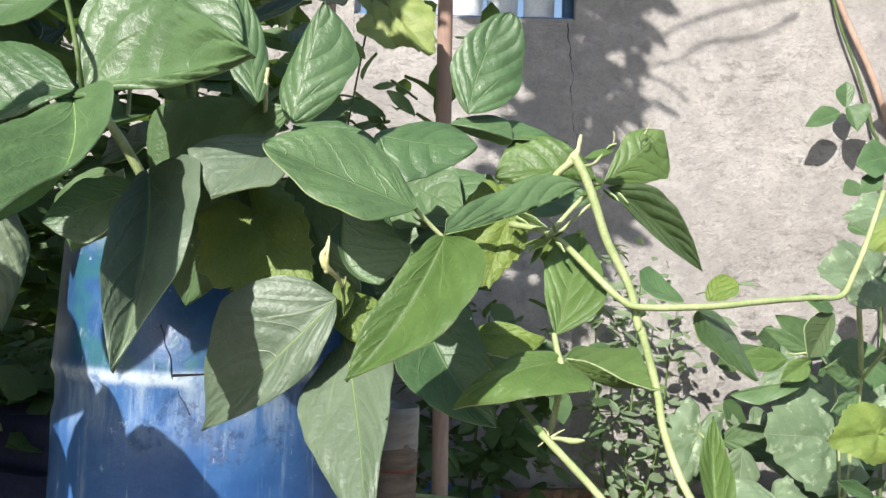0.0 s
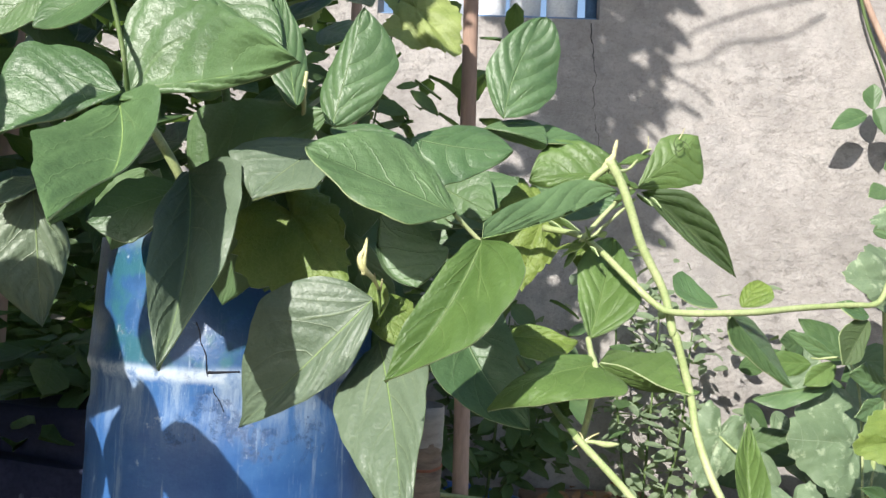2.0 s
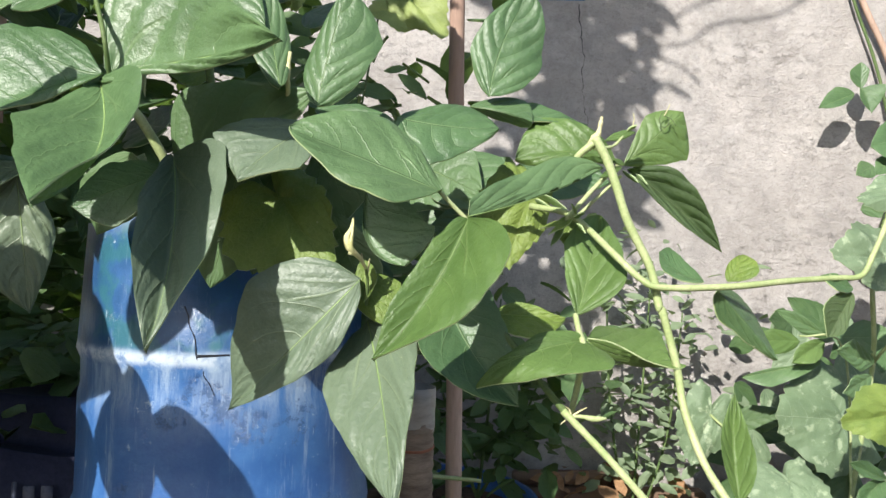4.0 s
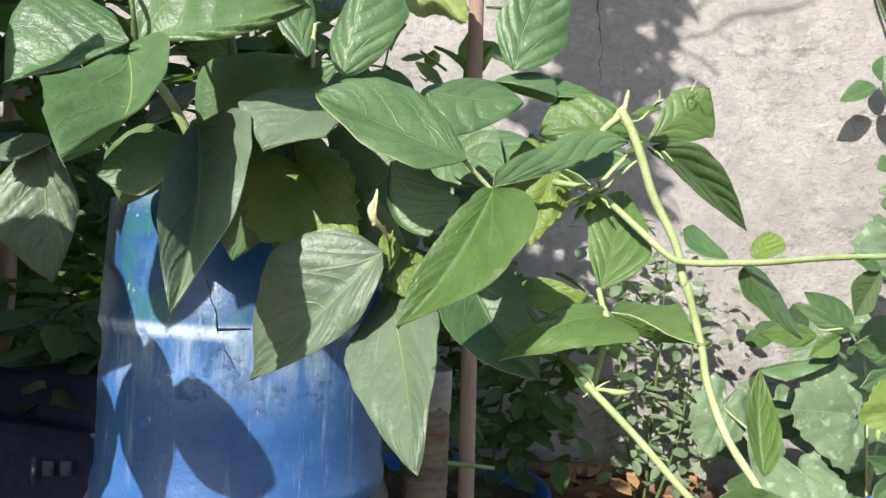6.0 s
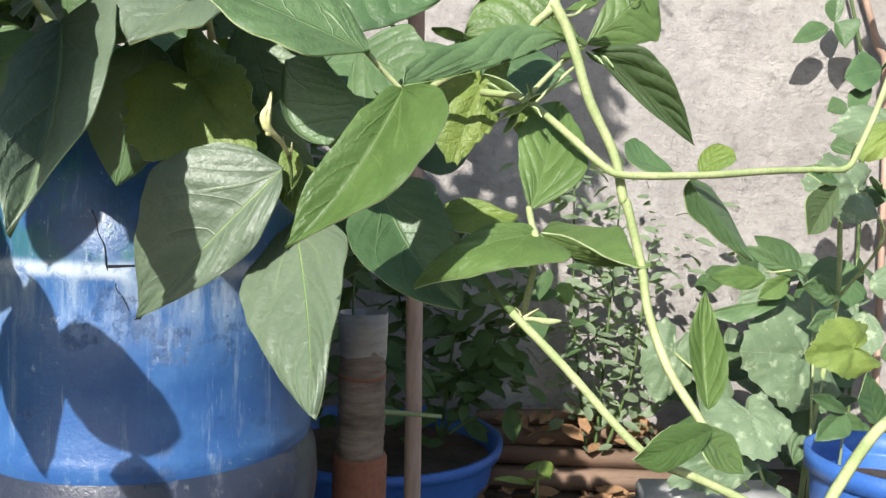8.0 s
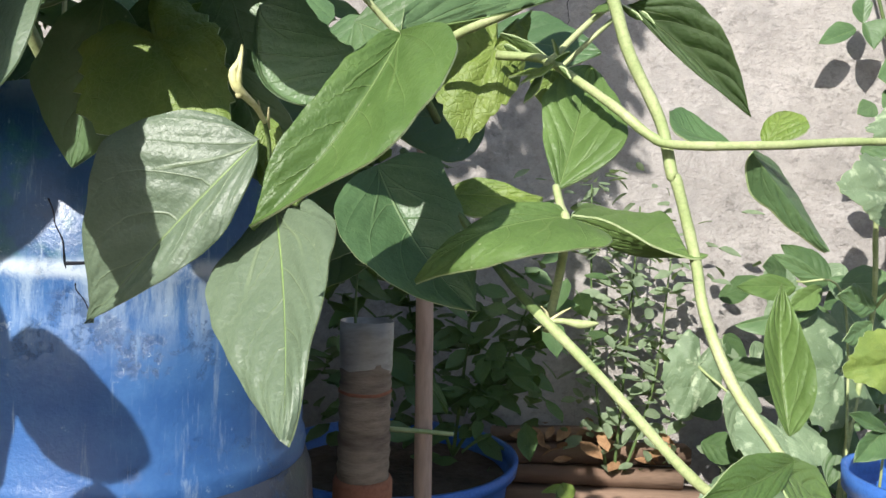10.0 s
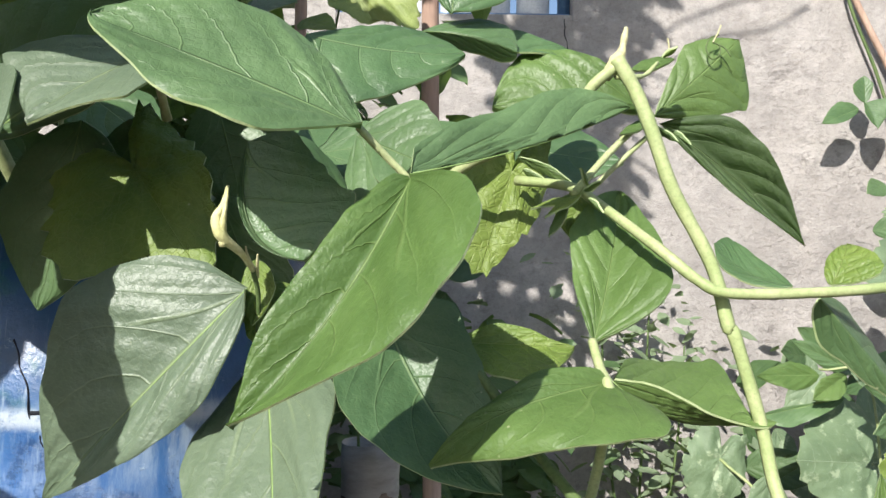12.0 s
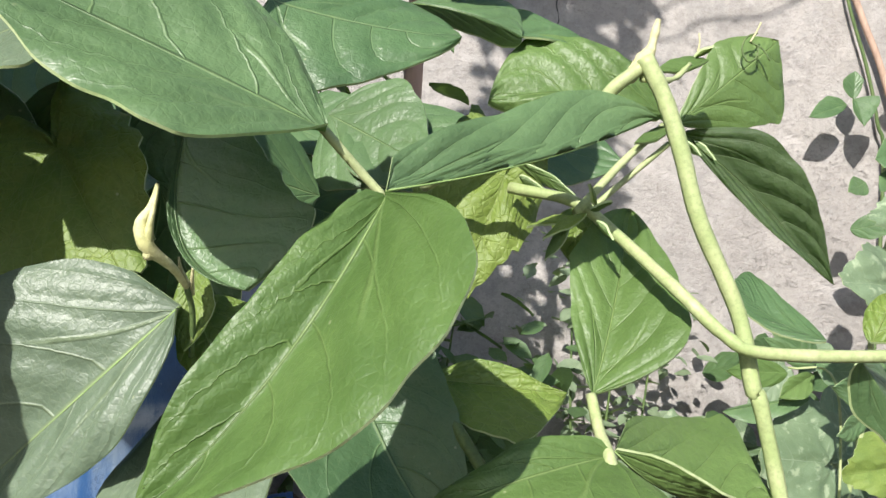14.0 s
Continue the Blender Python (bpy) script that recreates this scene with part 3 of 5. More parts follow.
leaf(plant, (-0.104, 0.420, 0.829), (-0.127, 0.450, 0.912), (-0.130, 0.430, 0.868), (-0.104, 0.440, 0.866), None)
leaf(plant, (0.0228, 0.4454, 0.8327), (0.0475, 0.4594, 0.9033), (0.0108, 0.4502, 0.8686), (0.0554, 0.4535, 0.8520), (0.0302, 0.4518, 0.8680), point=0.50, shoulder=0.66, full=1.40, quilt=2.4)
leaf(plant, (-0.0323, 0.4199, 0.8130), (0.0285, 0.4287, 0.8086), (0.0086, 0.4507, 0.8277), (-0.0380, 0.4021, 0.7784), (-0.0037, 0.4248, 0.8093), point=0.65, shoulder=0.51, full=1.63, quilt=3.0)
leaf(plant, (0.0103, 0.4521, 0.8275), (0.0508, 0.4507, 0.8184), (0.0450, 0.4620, 0.8348), (0.0430, 0.4563, 0.8155), (0.0301, 0.4462, 0.8234), point=0.74, shoulder=0.56, full=1.61)
leaf(plant, (0.027, 0.460, 0.827), (0.089, 0.470, 0.821), (0.054, 0.470, 0.833), (0.057, 0.455, 0.819), None)
leaf(plant, (-0.0777, 0.4186, 0.8082), (-0.1162, 0.3830, 0.7687), (-0.1374, 0.4019, 0.7979), (-0.0802, 0.3761, 0.7753), (-0.0972, 0.4020, 0.7925), point=1.18, shoulder=0.58, full=1.29, look_of=OLD, quilt=2.6)
leaf(plant, (-0.089, 0.450, 0.823), (-0.024, 0.440, 0.806), (-0.061, 0.455, 0.828), (-0.055, 0.435, 0.802))
leaf(plant, (-0.1705, 0.4289, 0.7867), (-0.1408, 0.3332, 0.6793), (-0.1683, 0.3751, 0.7553), (-0.1261, 0.3949, 0.7880), (-0.1506, 0.3829, 0.7318), point=0.91, shoulder=0.73, full=1.81, quilt=1.6, look_of=OLD)
leaf(plant, (-0.176, 0.430, 0.777), (-0.226, 0.415, 0.754), (-0.215, 0.440, 0.783), (-0.198, 0.415, 0.742), None)
leaf(plant, (-0.0512, 0.4184, 0.7156), (-0.1331, 0.4373, 0.6316), (-0.1119, 0.4194, 0.7182), (-0.0651, 0.4033, 0.6725), (-0.0909, 0.4185, 0.6729), point=1.08, shoulder=0.44, full=1.61, look_of=OLD, quilt=2.6)
leaf(plant, (-0.0489, 0.4399, 0.6889), (-0.0221, 0.3474, 0.6069), (-0.0679, 0.4149, 0.6477), (-0.0167, 0.4115, 0.6805), (-0.0323, 0.3910, 0.6461), point=0.86, shoulder=0.48, full=1.42, look_of=OLD, quilt=2.6)
leaf(plant, (0.0113, 0.3744, 0.7500), (-0.0330, 0.3440, 0.6777), (-0.0087, 0.3592, 0.7358), (0.0330, 0.3326, 0.7351), (-0.0081, 0.3526, 0.7087), point=0.95, shoulder=0.54, full=2.47, quilt=2.2, look_of=FRESH)
leaf(plant, (-0.0020, 0.4345, 0.7078), (0.0433, 0.4050, 0.6461), (-0.0163, 0.4044, 0.6802), (0.0256, 0.4306, 0.7111), (0.0178, 0.4183, 0.6725), point=0.90, shoulder=0.55, full=1.95)
leaf(plant, (0.0770, 0.3917, 0.6863), (0.0187, 0.3897, 0.6582), (0.0512, 0.3873, 0.6893), (0.0855, 0.3572, 0.6751), (0.0397, 0.3792, 0.6767), point=1.17, shoulder=0.46, full=1.40, quilt=2.0, look_of=FRESH)
leaf(plant, (0.0795, 0.3978, 0.6862), (0.1304, 0.4101, 0.6730), (0.1262, 0.4403, 0.6899), (0.1335, 0.4021, 0.6719), (0.1038, 0.4041, 0.6725), point=0.98, shoulder=0.36, full=1.78, look_of=FRESH, quilt=1.8)
leaf(plant, (0.0772, 0.4176, 0.6983), (0.0967, 0.4596, 0.7600), (0.0720, 0.4402, 0.7414), (0.1040, 0.4117, 0.7165), (0.0872, 0.4359, 0.7269), point=0.80, shoulder=0.75, full=1.62, look_of=FRESH, quilt=1.6)
leaf(plant, (0.0110, 0.3740, 0.7517), (0.0888, 0.4143, 0.7842), (0.0586, 0.4077, 0.7884), (0.0599, 0.4036, 0.7752), (0.0520, 0.3951, 0.7659), point=0.91, shoulder=0.30, full=1.72)
leaf(plant, (0.1109, 0.4556, 0.7932), (0.1502, 0.4641, 0.8299), (0.1263, 0.4630, 0.8272), (0.1531, 0.4650, 0.7992), (0.1369, 0.4585, 0.8177), point=0.59, shoulder=0.83, full=1.52, look_of=FRESH)
leaf(plant, (0.1144, 0.4620, 0.7915), (0.1764, 0.4620, 0.7391), (0.1429, 0.4500, 0.7905), (0.1412, 0.4550, 0.7615), (0.1442, 0.4620, 0.7698), point=0.94, shoulder=0.73, full=1.74, quilt=3.2, look_of=UNDER)
leaf(plant, (0.1046, 0.4530, 0.7956), (0.0407, 0.4515, 0.7944), (0.0595, 0.4597, 0.8252), (0.0627, 0.4457, 0.7915), (0.0740, 0.4496, 0.7996), point=0.85, shoulder=0.52, full=1.78, look_of=FRESH, quilt=6.5)
leaf(plant, (0.1559, 0.4101, 0.7156), (0.1963, 0.4234, 0.6752), (0.1857, 0.4370, 0.7052), (0.1608, 0.4169, 0.6982), (0.1755, 0.4168, 0.6956), point=0.95, shoulder=0.55, full=1.71)
leaf(plant, (0.1665, 0.4214, 0.7205), (0.1789, 0.4335, 0.7367), (0.1669, 0.4273, 0.7294), (0.1793, 0.4117, 0.7250), (0.1735, 0.4255, 0.7320), point=0.96, shoulder=0.55, full=1.70, quilt=2.2, look_of=YOUNG)
leaf(plant, (0.1522, 0.4222, 0.7201), (0.1319, 0.4462, 0.7378), (0.1409, 0.4517, 0.7402), (0.1322, 0.4353, 0.7250), (0.1400, 0.4369, 0.7262), point=1.05, shoulder=0.61, full=1.53)
leaf(plant, (0.1492, 0.3539, 0.6130), (0.1504, 0.3669, 0.6643), (0.1400, 0.3562, 0.6419), (0.1558, 0.3495, 0.6326), (0.1492, 0.3632, 0.6372), point=0.98, shoulder=0.60, full=1.48, look_of=FRESH)
leaf(plant, (0.1532, 0.3593, 0.6027), (0.1099, 0.3307, 0.5976), (0.1315, 0.3465, 0.6080), (0.1264, 0.3351, 0.5918), (0.1314, 0.3433, 0.5992), point=1.04, shoulder=0.54, full=1.55, look_of=FRESH)
leaf(plant, (0.148, 0.360, 0.602), (0.169, 0.360, 0.583), (0.167, 0.370, 0.597), (0.148, 0.350, 0.591), None, look_of=FRESH)
round_leaf(plant, (-0.1106, 0.4550, 0.7651), (-0.0742, 0.4300, 0.7222), (-0.1374, 0.4400, 0.7282), (-0.0652, 0.4350, 0.7512), YOUNG, 41, label="netted yellow-green young leaf", scallop=0.05)
round_leaf(plant, (0.0511, 0.4750, 0.7714), (0.0369, 0.4600, 0.7261), (0.0179, 0.4700, 0.7662), (0.0603, 0.4650, 0.7460), YOUNG, 42, scallop=0.03)
leaf(plant, (-0.053, 0.435, 0.718), (-0.036, 0.425, 0.688), (-0.054, 0.430, 0.698), (-0.029, 0.440, 0.713), None, quilt=2, look_of=YOUNG)
leaf(plant, (-0.0462, 0.3953, 0.7658), (-0.0221, 0.3786, 0.7243), (-0.0384, 0.3840, 0.7299), (-0.0079, 0.3812, 0.7463), (-0.0423, 0.3877, 0.7359), point=1.01, shoulder=0.32, full=2.24, quilt=1.2)
leaf(plant, (0.026, 0.440, 0.696), (0.073, 0.435, 0.695), (0.047, 0.440, 0.703), (0.054, 0.410, 0.683), quilt=1.6, look_of=YOUNG)
leaf(plant, (-0.314, 0.500, 0.782), (-0.300, 0.500, 0.682), (-0.346, 0.490, 0.733), (-0.290, 0.510, 0.743), None, quilt=4.5, look_of=OLD)
leaf(plant, (-0.215, 0.420, 0.906), (-0.264, 0.410, 0.870), (-0.259, 0.430, 0.913), (-0.228, 0.400, 0.869), None)
leaf(plant, (-0.282, 0.450, 0.914), (-0.318, 0.440, 0.872), (-0.320, 0.450, 0.909), (-0.282, 0.440, 0.883), None)
leaf(plant, (0.243, 0.430, 0.716), (0.224, 0.420, 0.690), (0.221, 0.420, 0.709), (0.234, 0.420, 0.694), look_of=UNDER)
leaf(plant, (0.243, 0.430, 0.719), (0.224, 0.430, 0.726), (0.232, 0.430, 0.727), (0.228, 0.420, 0.717), quilt=2)
leaf(plant, (-0.176, 0.452, 0.778), (-0.084, 0.432, 0.831), (-0.179, 0.452, 0.831), (-0.111, 0.440, 0.798), None, quilt=1.4)
leaf(plant, (-0.141, 0.465, 0.790), (-0.161, 0.475, 0.705), (-0.179, 0.470, 0.751), (-0.119, 0.470, 0.748))
leaf(plant, (-0.115, 0.470, 0.793), (-0.134, 0.480, 0.715), (-0.149, 0.475, 0.756), (-0.090, 0.475, 0.753))
leaf(plant, (-0.216, 0.470, 0.795), (-0.243, 0.480, 0.739), (-0.256, 0.480, 0.774), (-0.200, 0.470, 0.765))
leaf(plant, (-0.087, 0.480, 0.807), (-0.069, 0.470, 0.753), (-0.100, 0.475, 0.775), (-0.052, 0.475, 0.784))
# unseen leaves added beside the plant, shaped to cast shade on the drum
leaf(plant, (-0.3357, 0.2850, 0.8043), (-0.3172, 0.2850, 0.6706), (-0.3728, 0.2850, 0.7564), (-0.3057, 0.2850, 0.7479))
leaf(plant, (-0.3031, 0.2800, 0.7775), (-0.2612, 0.2800, 0.6918), (-0.3131, 0.2800, 0.7365), (-0.2497, 0.2800, 0.7285), shoulder=0.45, full=2.4, point=0.7)
leaf(plant, (-0.2639, 0.2830, 0.6890), (-0.2414, 0.2830, 0.6439), (-0.2760, 0.2830, 0.6744), (-0.2462, 0.2830, 0.6724))
leaf(plant, (-0.3197, 0.2700, 0.9161), (-0.3251, 0.2700, 0.8197), (-0.3461, 0.2700, 0.8569), (-0.2895, 0.2700, 0.8565), full=2.2)
leaf(plant, (-0.2572, 0.2750, 0.9033), (-0.2717, 0.2750, 0.8327), (-0.2767, 0.2750, 0.8606), (-0.2519, 0.2750, 0.8551))
leaf(plant, (-0.4120, 0.2700, 0.8930), (-0.3460, 0.2700, 0.8000), (-0.4540, 0.2700, 0.8220), (-0.3780, 0.2700, 0.8680), shoulder=0.6)
leaf(plant, (-0.4250, 0.2700, 0.8050), (-0.4000, 0.2700, 0.6850), (-0.4500, 0.2700, 0.7500), (-0.3760, 0.2700, 0.7560))
tube("stalk", plant, [(-0.2639, 0.2830, 0.6890), (-0.2819, 0.2840, 0.7140), (-0.3189, 0.2850, 0.7790)], 0.0014, 0.0014, STEM)

leaf(plant, (-0.077, 0.462, 0.757), (-0.051, 0.462, 0.694), (-0.087, 0.466, 0.722), (-0.043, 0.462, 0.725))
leaf(plant, (-0.051, 0.430, 0.727), (-0.049, 0.420, 0.702), (-0.056, 0.425, 0.714), (-0.042, 0.425, 0.717), quilt=4.0, look_of=YOUNG, ribbed=False)
# small shoots at the joints
leaf(plant, (0.1100, 0.4580, 0.7920), (0.0950, 0.4540, 0.7840), (0.1034, 0.4598, 0.7914), (0.1046, 0.4562, 0.7866), quilt=2.5, look_of=FRESH, ribbed=False)
leaf(plant, (0.1110, 0.4580, 0.7900), (0.1200, 0.4540, 0.7820), (0.1152, 0.4598, 0.7856), (0.1158, 0.4562, 0.7874), quilt=2.5, look_of=FRESH, ribbed=False)
leaf(plant, (0.1110, 0.4580, 0.7930), (0.1010, 0.4540, 0.7970), (0.1092, 0.4598, 0.7968), (0.1068, 0.4562, 0.7932), quilt=2.5, look_of=FRESH, ribbed=False)
leaf(plant, (0.1190, 0.4600, 0.7880), (0.1260, 0.4560, 0.7810), (0.1222, 0.4618, 0.7846), (0.1228, 0.4582, 0.7864), quilt=2.5, look_of=FRESH, ribbed=False)
leaf(plant, (0.1120, 0.4330, 0.8100), (0.0920, 0.4290, 0.8030), (0.1040, 0.4348, 0.8110), (0.1040, 0.4312, 0.8050), quilt=2.5, look_of=FRESH, ribbed=False)
leaf(plant, (0.1070, 0.4330, 0.8110), (0.1120, 0.4290, 0.8140), (0.1112, 0.4348, 0.8130), (0.1088, 0.4312, 0.8130), quilt=2.5, look_of=YOUNG, ribbed=False)
leaf(plant, (0.0780, 0.4330, 0.7580), (0.0740, 0.4290, 0.7650), (0.0774, 0.4348, 0.7616), (0.0756, 0.4312, 0.7604), quilt=2.5, look_of=YOUNG, ribbed=False)
leaf(plant, (0.0760, 0.4330, 0.7570), (0.0820, 0.4290, 0.7600), (0.0794, 0.4348, 0.7574), (0.0776, 0.4312, 0.7586), quilt=2.5, look_of=FRESH, ribbed=False)
leaf(plant, (0.0760, 0.4380, 0.7560), (0.0610, 0.4340, 0.7460), (0.0694, 0.4398, 0.7540), (0.0706, 0.4362, 0.7510), quilt=2.5, look_of=YOUNG, ribbed=False)
leaf(plant, (0.0740, 0.4430, 0.7550), (0.0560, 0.4390, 0.7500), (0.0670, 0.4448, 0.7550), (0.0670, 0.4412, 0.7520), quilt=2.5, look_of=YOUNG, ribbed=False)
leaf(plant, (0.0770, 0.4280, 0.7530), (0.0820, 0.4240, 0.7470), (0.0792, 0.4298, 0.7504), (0.0798, 0.4262, 0.7516), quilt=2.5, look_of=FRESH, ribbed=False)
leaf(plant, (0.0730, 0.4480, 0.7550), (0.0640, 0.4440, 0.7390), (0.0680, 0.4498, 0.7500), (0.0710, 0.4462, 0.7470), quilt=2.5, look_of=FRESH, ribbed=False)
leaf(plant, (0.0530, 0.4580, 0.7750), (0.0750, 0.4540, 0.7640), (0.0614, 0.4598, 0.7692), (0.0626, 0.4562, 0.7728), quilt=2.5, look_of=FRESH, ribbed=False)
leaf(plant, (0.0550, 0.4600, 0.7700), (0.0670, 0.4560, 0.7620), (0.0594, 0.4618, 0.7658), (0.0606, 0.4582, 0.7682), quilt=2.5, look_of=FRESH, ribbed=False)

leaf(plant, (0.0790, 0.4600, 0.7600), (0.0755, 0.4560, 0.7390), (0.0680, 0.4580, 0.7530), (0.0850, 0.4560, 0.7490), quilt=6.0, look_of=YOUNG, label="crumpled pale young leaf")
leaf(plant, (-0.3079, 0.5000, 0.7867), (-0.3377, 0.4700, 0.7691), (-0.3290, 0.5000, 0.7880), (-0.3164, 0.4800, 0.7684), quilt=3.0, look_of=OLD)

# stems and stalks
tube("tendril", plant, [(0.1099, 0.452, 0.8131), (0.1143, 0.452, 0.8169), (0.1157, 0.452, 0.8218), (0.1153, 0.452, 0.8260)], 0.0004, 0.0003, PALE, "thin curly pale tendril", sides=5)
tube("tendril", plant, [(0.1352, 0.454, 0.8253), (0.1372, 0.454, 0.8291), (0.1387, 0.454, 0.8328)], 0.0004, 0.0003, PALE, "thin pale tendril end", sides=5)
tube("tendril", plant, [(0.1379, 0.4545, 0.8288), (0.1337, 0.4540, 0.8267), (0.1320, 0.4535, 0.8222), (0.1344, 0.4535, 0.8178), (0.1378, 0.4540, 0.8198), (0.1383, 0.4545, 0.8238), (0.1354, 0.4550, 0.8255), (0.1398, 0.4540, 0.8231), (0.1426, 0.4535, 0.8189)], 0.0004, 0.0003, DIMSTEM, "thin dark curled tendril", sides=5)
tube("stem", plant, [(0.290, 0.440, 0.591), (0.273, 0.430, 0.584), (0.257, 0.420, 0.573), (0.241, 0.410, 0.559), (0.224, 0.400, 0.544), (0.184, 0.360, 0.559)], 0.0030, 0.0028, STEM, "curved pale green runner")
tube("stem", plant, [(0.0837, 0.4102, 0.8021), (0.0903, 0.4096, 0.7902), (0.0965, 0.4088, 0.7739), (0.1034, 0.4089, 0.7538), (0.1171, 0.4091, 0.7272), (0.1218, 0.4064, 0.7056), (0.1241, 0.4061, 0.7014), (0.1324, 0.4050, 0.6709), (0.1352, 0.3998, 0.6492), (0.1420, 0.3863, 0.6238), (0.1522, 0.3719, 0.6045), (0.1577, 0.3677, 0.5954)], 0.0027, 0.0021, STEM, "knobbly pale green trailing stem", knobs=0.045, seed=3)
tube("stem", plant, [(0.0849, 0.4114, 0.8005), (0.0754, 0.4129, 0.7924), (0.0691, 0.4200, 0.7831), (0.0526, 0.4305, 0.7758), (0.0328, 0.4403, 0.7691), (0.0198, 0.4501, 0.7620)], 0.0021, 0.0022, STEM, "pale green stem")
tube("shoot_tip", plant, [(0.0805, 0.4150, 0.7960), (0.0835, 0.4130, 0.8010), (0.0860, 0.4130, 0.8050), (0.0870, 0.4130, 0.8095), (0.0880, 0.4130, 0.8150)], 0.002, 0.001, PALE, "pale swollen shoot tip", sides=10, knobs=0.06, seed=4, radii=(0.0020, 0.0025, 0.0027, 0.0019, 0.0012, 0.0014, 0.0008))
tube("shoot_tip", plant, [(0.084, 0.412, 0.796), (0.096, 0.420, 0.799), (0.103, 0.425, 0.806)], 0.0011, 0.0007, STEM, "small side shoot", knobs=0.25, seed=5)
tube("stem", plant, [(0.0522, 0.4637, 0.7657), (0.0736, 0.4500, 0.7610), (0.0855, 0.4422, 0.7516), (0.0986, 0.4108, 0.7328), (0.1108, 0.4025, 0.7206), (0.1222, 0.4002, 0.7166), (0.1625, 0.4049, 0.7183), (0.1975, 0.4164, 0.7221), (0.2305, 0.4283, 0.7248), (0.2495, 0.4331, 0.7266), (0.2582, 0.4364, 0.7391), (0.2691, 0.4421, 0.7586), (0.2881, 0.4563, 0.7936)], 0.0022, 0.0016, STEM, "thin pale green runner", knobs=0.06, seed=6)
tube("stalk", plant, [(0.0731, 0.4427, 0.7563), (0.0921, 0.4556, 0.7778), (0.1091, 0.4656, 0.7943)], 0.0016, 0.0014, STEM)
tube("stalk", plant, [(0.0800, 0.462, 0.757), (0.0950, 0.462, 0.772), (0.1105, 0.462, 0.787)], 0.0012, 0.0011, STEM)
tube("stem", plant, [(0.0081, 0.4520, 0.7165), (0.0336, 0.4211, 0.6882), (0.0547, 0.4033, 0.6613), (0.0696, 0.3817, 0.6451)], 0.0019, 0.0021, DIMSTEM, "green runner with shade put into its colour")
tube("stem", plant, [(0.0649, 0.3795, 0.6498), (0.0895, 0.3710, 0.6260), (0.1163, 0.3627, 0.5978), (0.1315, 0.3605, 0.5866), (0.1499, 0.3603, 0.5797), (0.1867, 0.3603, 0.5633)], 0.0021, 0.0021, STEM, "straight green runner", knobs=0.06, seed=7)
tube("bud", plant, [(0.0700, 0.3830, 0.6460), (0.0751, 0.3820, 0.6465), (0.0819, 0.3820, 0.6455), (0.0887, 0.3820, 0.6460)], 0.002, 0.001, STEM, "pale withered flower bud", sides=10, knobs=0.08, seed=8, radii=(0.0013, 0.0010, 0.0012, 0.0017, 0.0015, 0.0006))
for tip in ((0.0666, 0.3810, 0.6520), (0.0734, 0.3800, 0.6390), (0.0776, 0.3790, 0.6520), (0.0641, 0.3820, 0.6420)):
    tube("bract", plant, [(0.0700, 0.3830, 0.6460), tuple(0.5 * (p + q) + 0.0006 for p, q in zip((0.0700, 0.3830, 0.6460), tip)), tip], 0.0008, 0.0002, PALE, "small pale bract")
tube("stalk", plant, [(-0.0049, 0.3680, 0.7650), (0.0035, 0.3723, 0.7568), (0.0109, 0.3752, 0.7500)], 0.0013, 0.0012, STEM)
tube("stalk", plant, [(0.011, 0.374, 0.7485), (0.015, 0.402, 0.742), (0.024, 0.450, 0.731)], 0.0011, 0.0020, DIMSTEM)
tube("stalk", plant, [(0.0752, 0.4111, 0.6991), (0.0758, 0.4015, 0.6908), (0.0761, 0.3872, 0.6831), (0.0763, 0.4007, 0.6628), (0.0732, 0.4105, 0.6387)], 0.0017, 0.0019, STEM)
tube("bud", plant, [(-0.0535, 0.398, 0.751), (-0.0545, 0.398, 0.745), (-0.0568, 0.397, 0.739), (-0.0545, 0.398, 0.733), (-0.050, 0.405, 0.728), (-0.0475, 0.412, 0.722)], 0.001, 0.001, BUD, "pale yellow swollen flower bud", sides=12, knobs=0.05, seed=9, radii=(0.0005, 0.0010, 0.0013, 0.0019, 0.0022, 0.0016, 0.0011, 0.0008))
tube("bud", plant, [(-0.0545, 0.399, 0.730), (-0.0542, 0.3965, 0.737), (-0.0535, 0.3965, 0.744), (-0.0533, 0.398, 0.751)], 0.0016, 0.0003, BUD, "pale yellow folded petal", knobs=0.1, seed=21)
tube("stalk", plant, [(-0.0475, 0.412, 0.722), (-0.0470, 0.418, 0.714), (-0.048, 0.424, 0.700)], 0.0009, 0.0009, DIMSTEM)
tube("bract", plant, [(-0.0475, 0.417, 0.721), (-0.0495, 0.412, 0.727), (-0.0500, 0.410, 0.731)], 0.0009, 0.0003, PALE, "small pale bract")
tube("bract", plant, [(-0.0470, 0.416, 0.720), (-0.0455, 0.410, 0.725), (-0.0450, 0.408, 0.728)], 0.0008, 0.0003, PALE, "small pale bract")
tube("stalk", plant, [(-0.215, 0.400, 0.897), (-0.199, 0.385, 0.865), (-0.189, 0.375, 0.843), (-0.190, 0.385, 0.823)], 0.0014, 0.0013, DIMSTEM)
tube("stem", plant, [(-0.230, 0.490, 0.834), (-0.218, 0.492, 0.817), (-0.206, 0.500, 0.794), (-0.201, 0.520, 0.767)], 0.0032, 0.0036, STEM, "thick green main stem", knobs=0.05, seed=2)
tube("stem", plant, [(-0.101, 0.430, 0.854), (-0.102, 0.430, 0.840), (-0.103, 0.440, 0.824), (-0.105, 0.470, 0.792)], 0.0011, 0.0022, BUD, "crumbly pale stem node", knobs=0.3, seed=10)
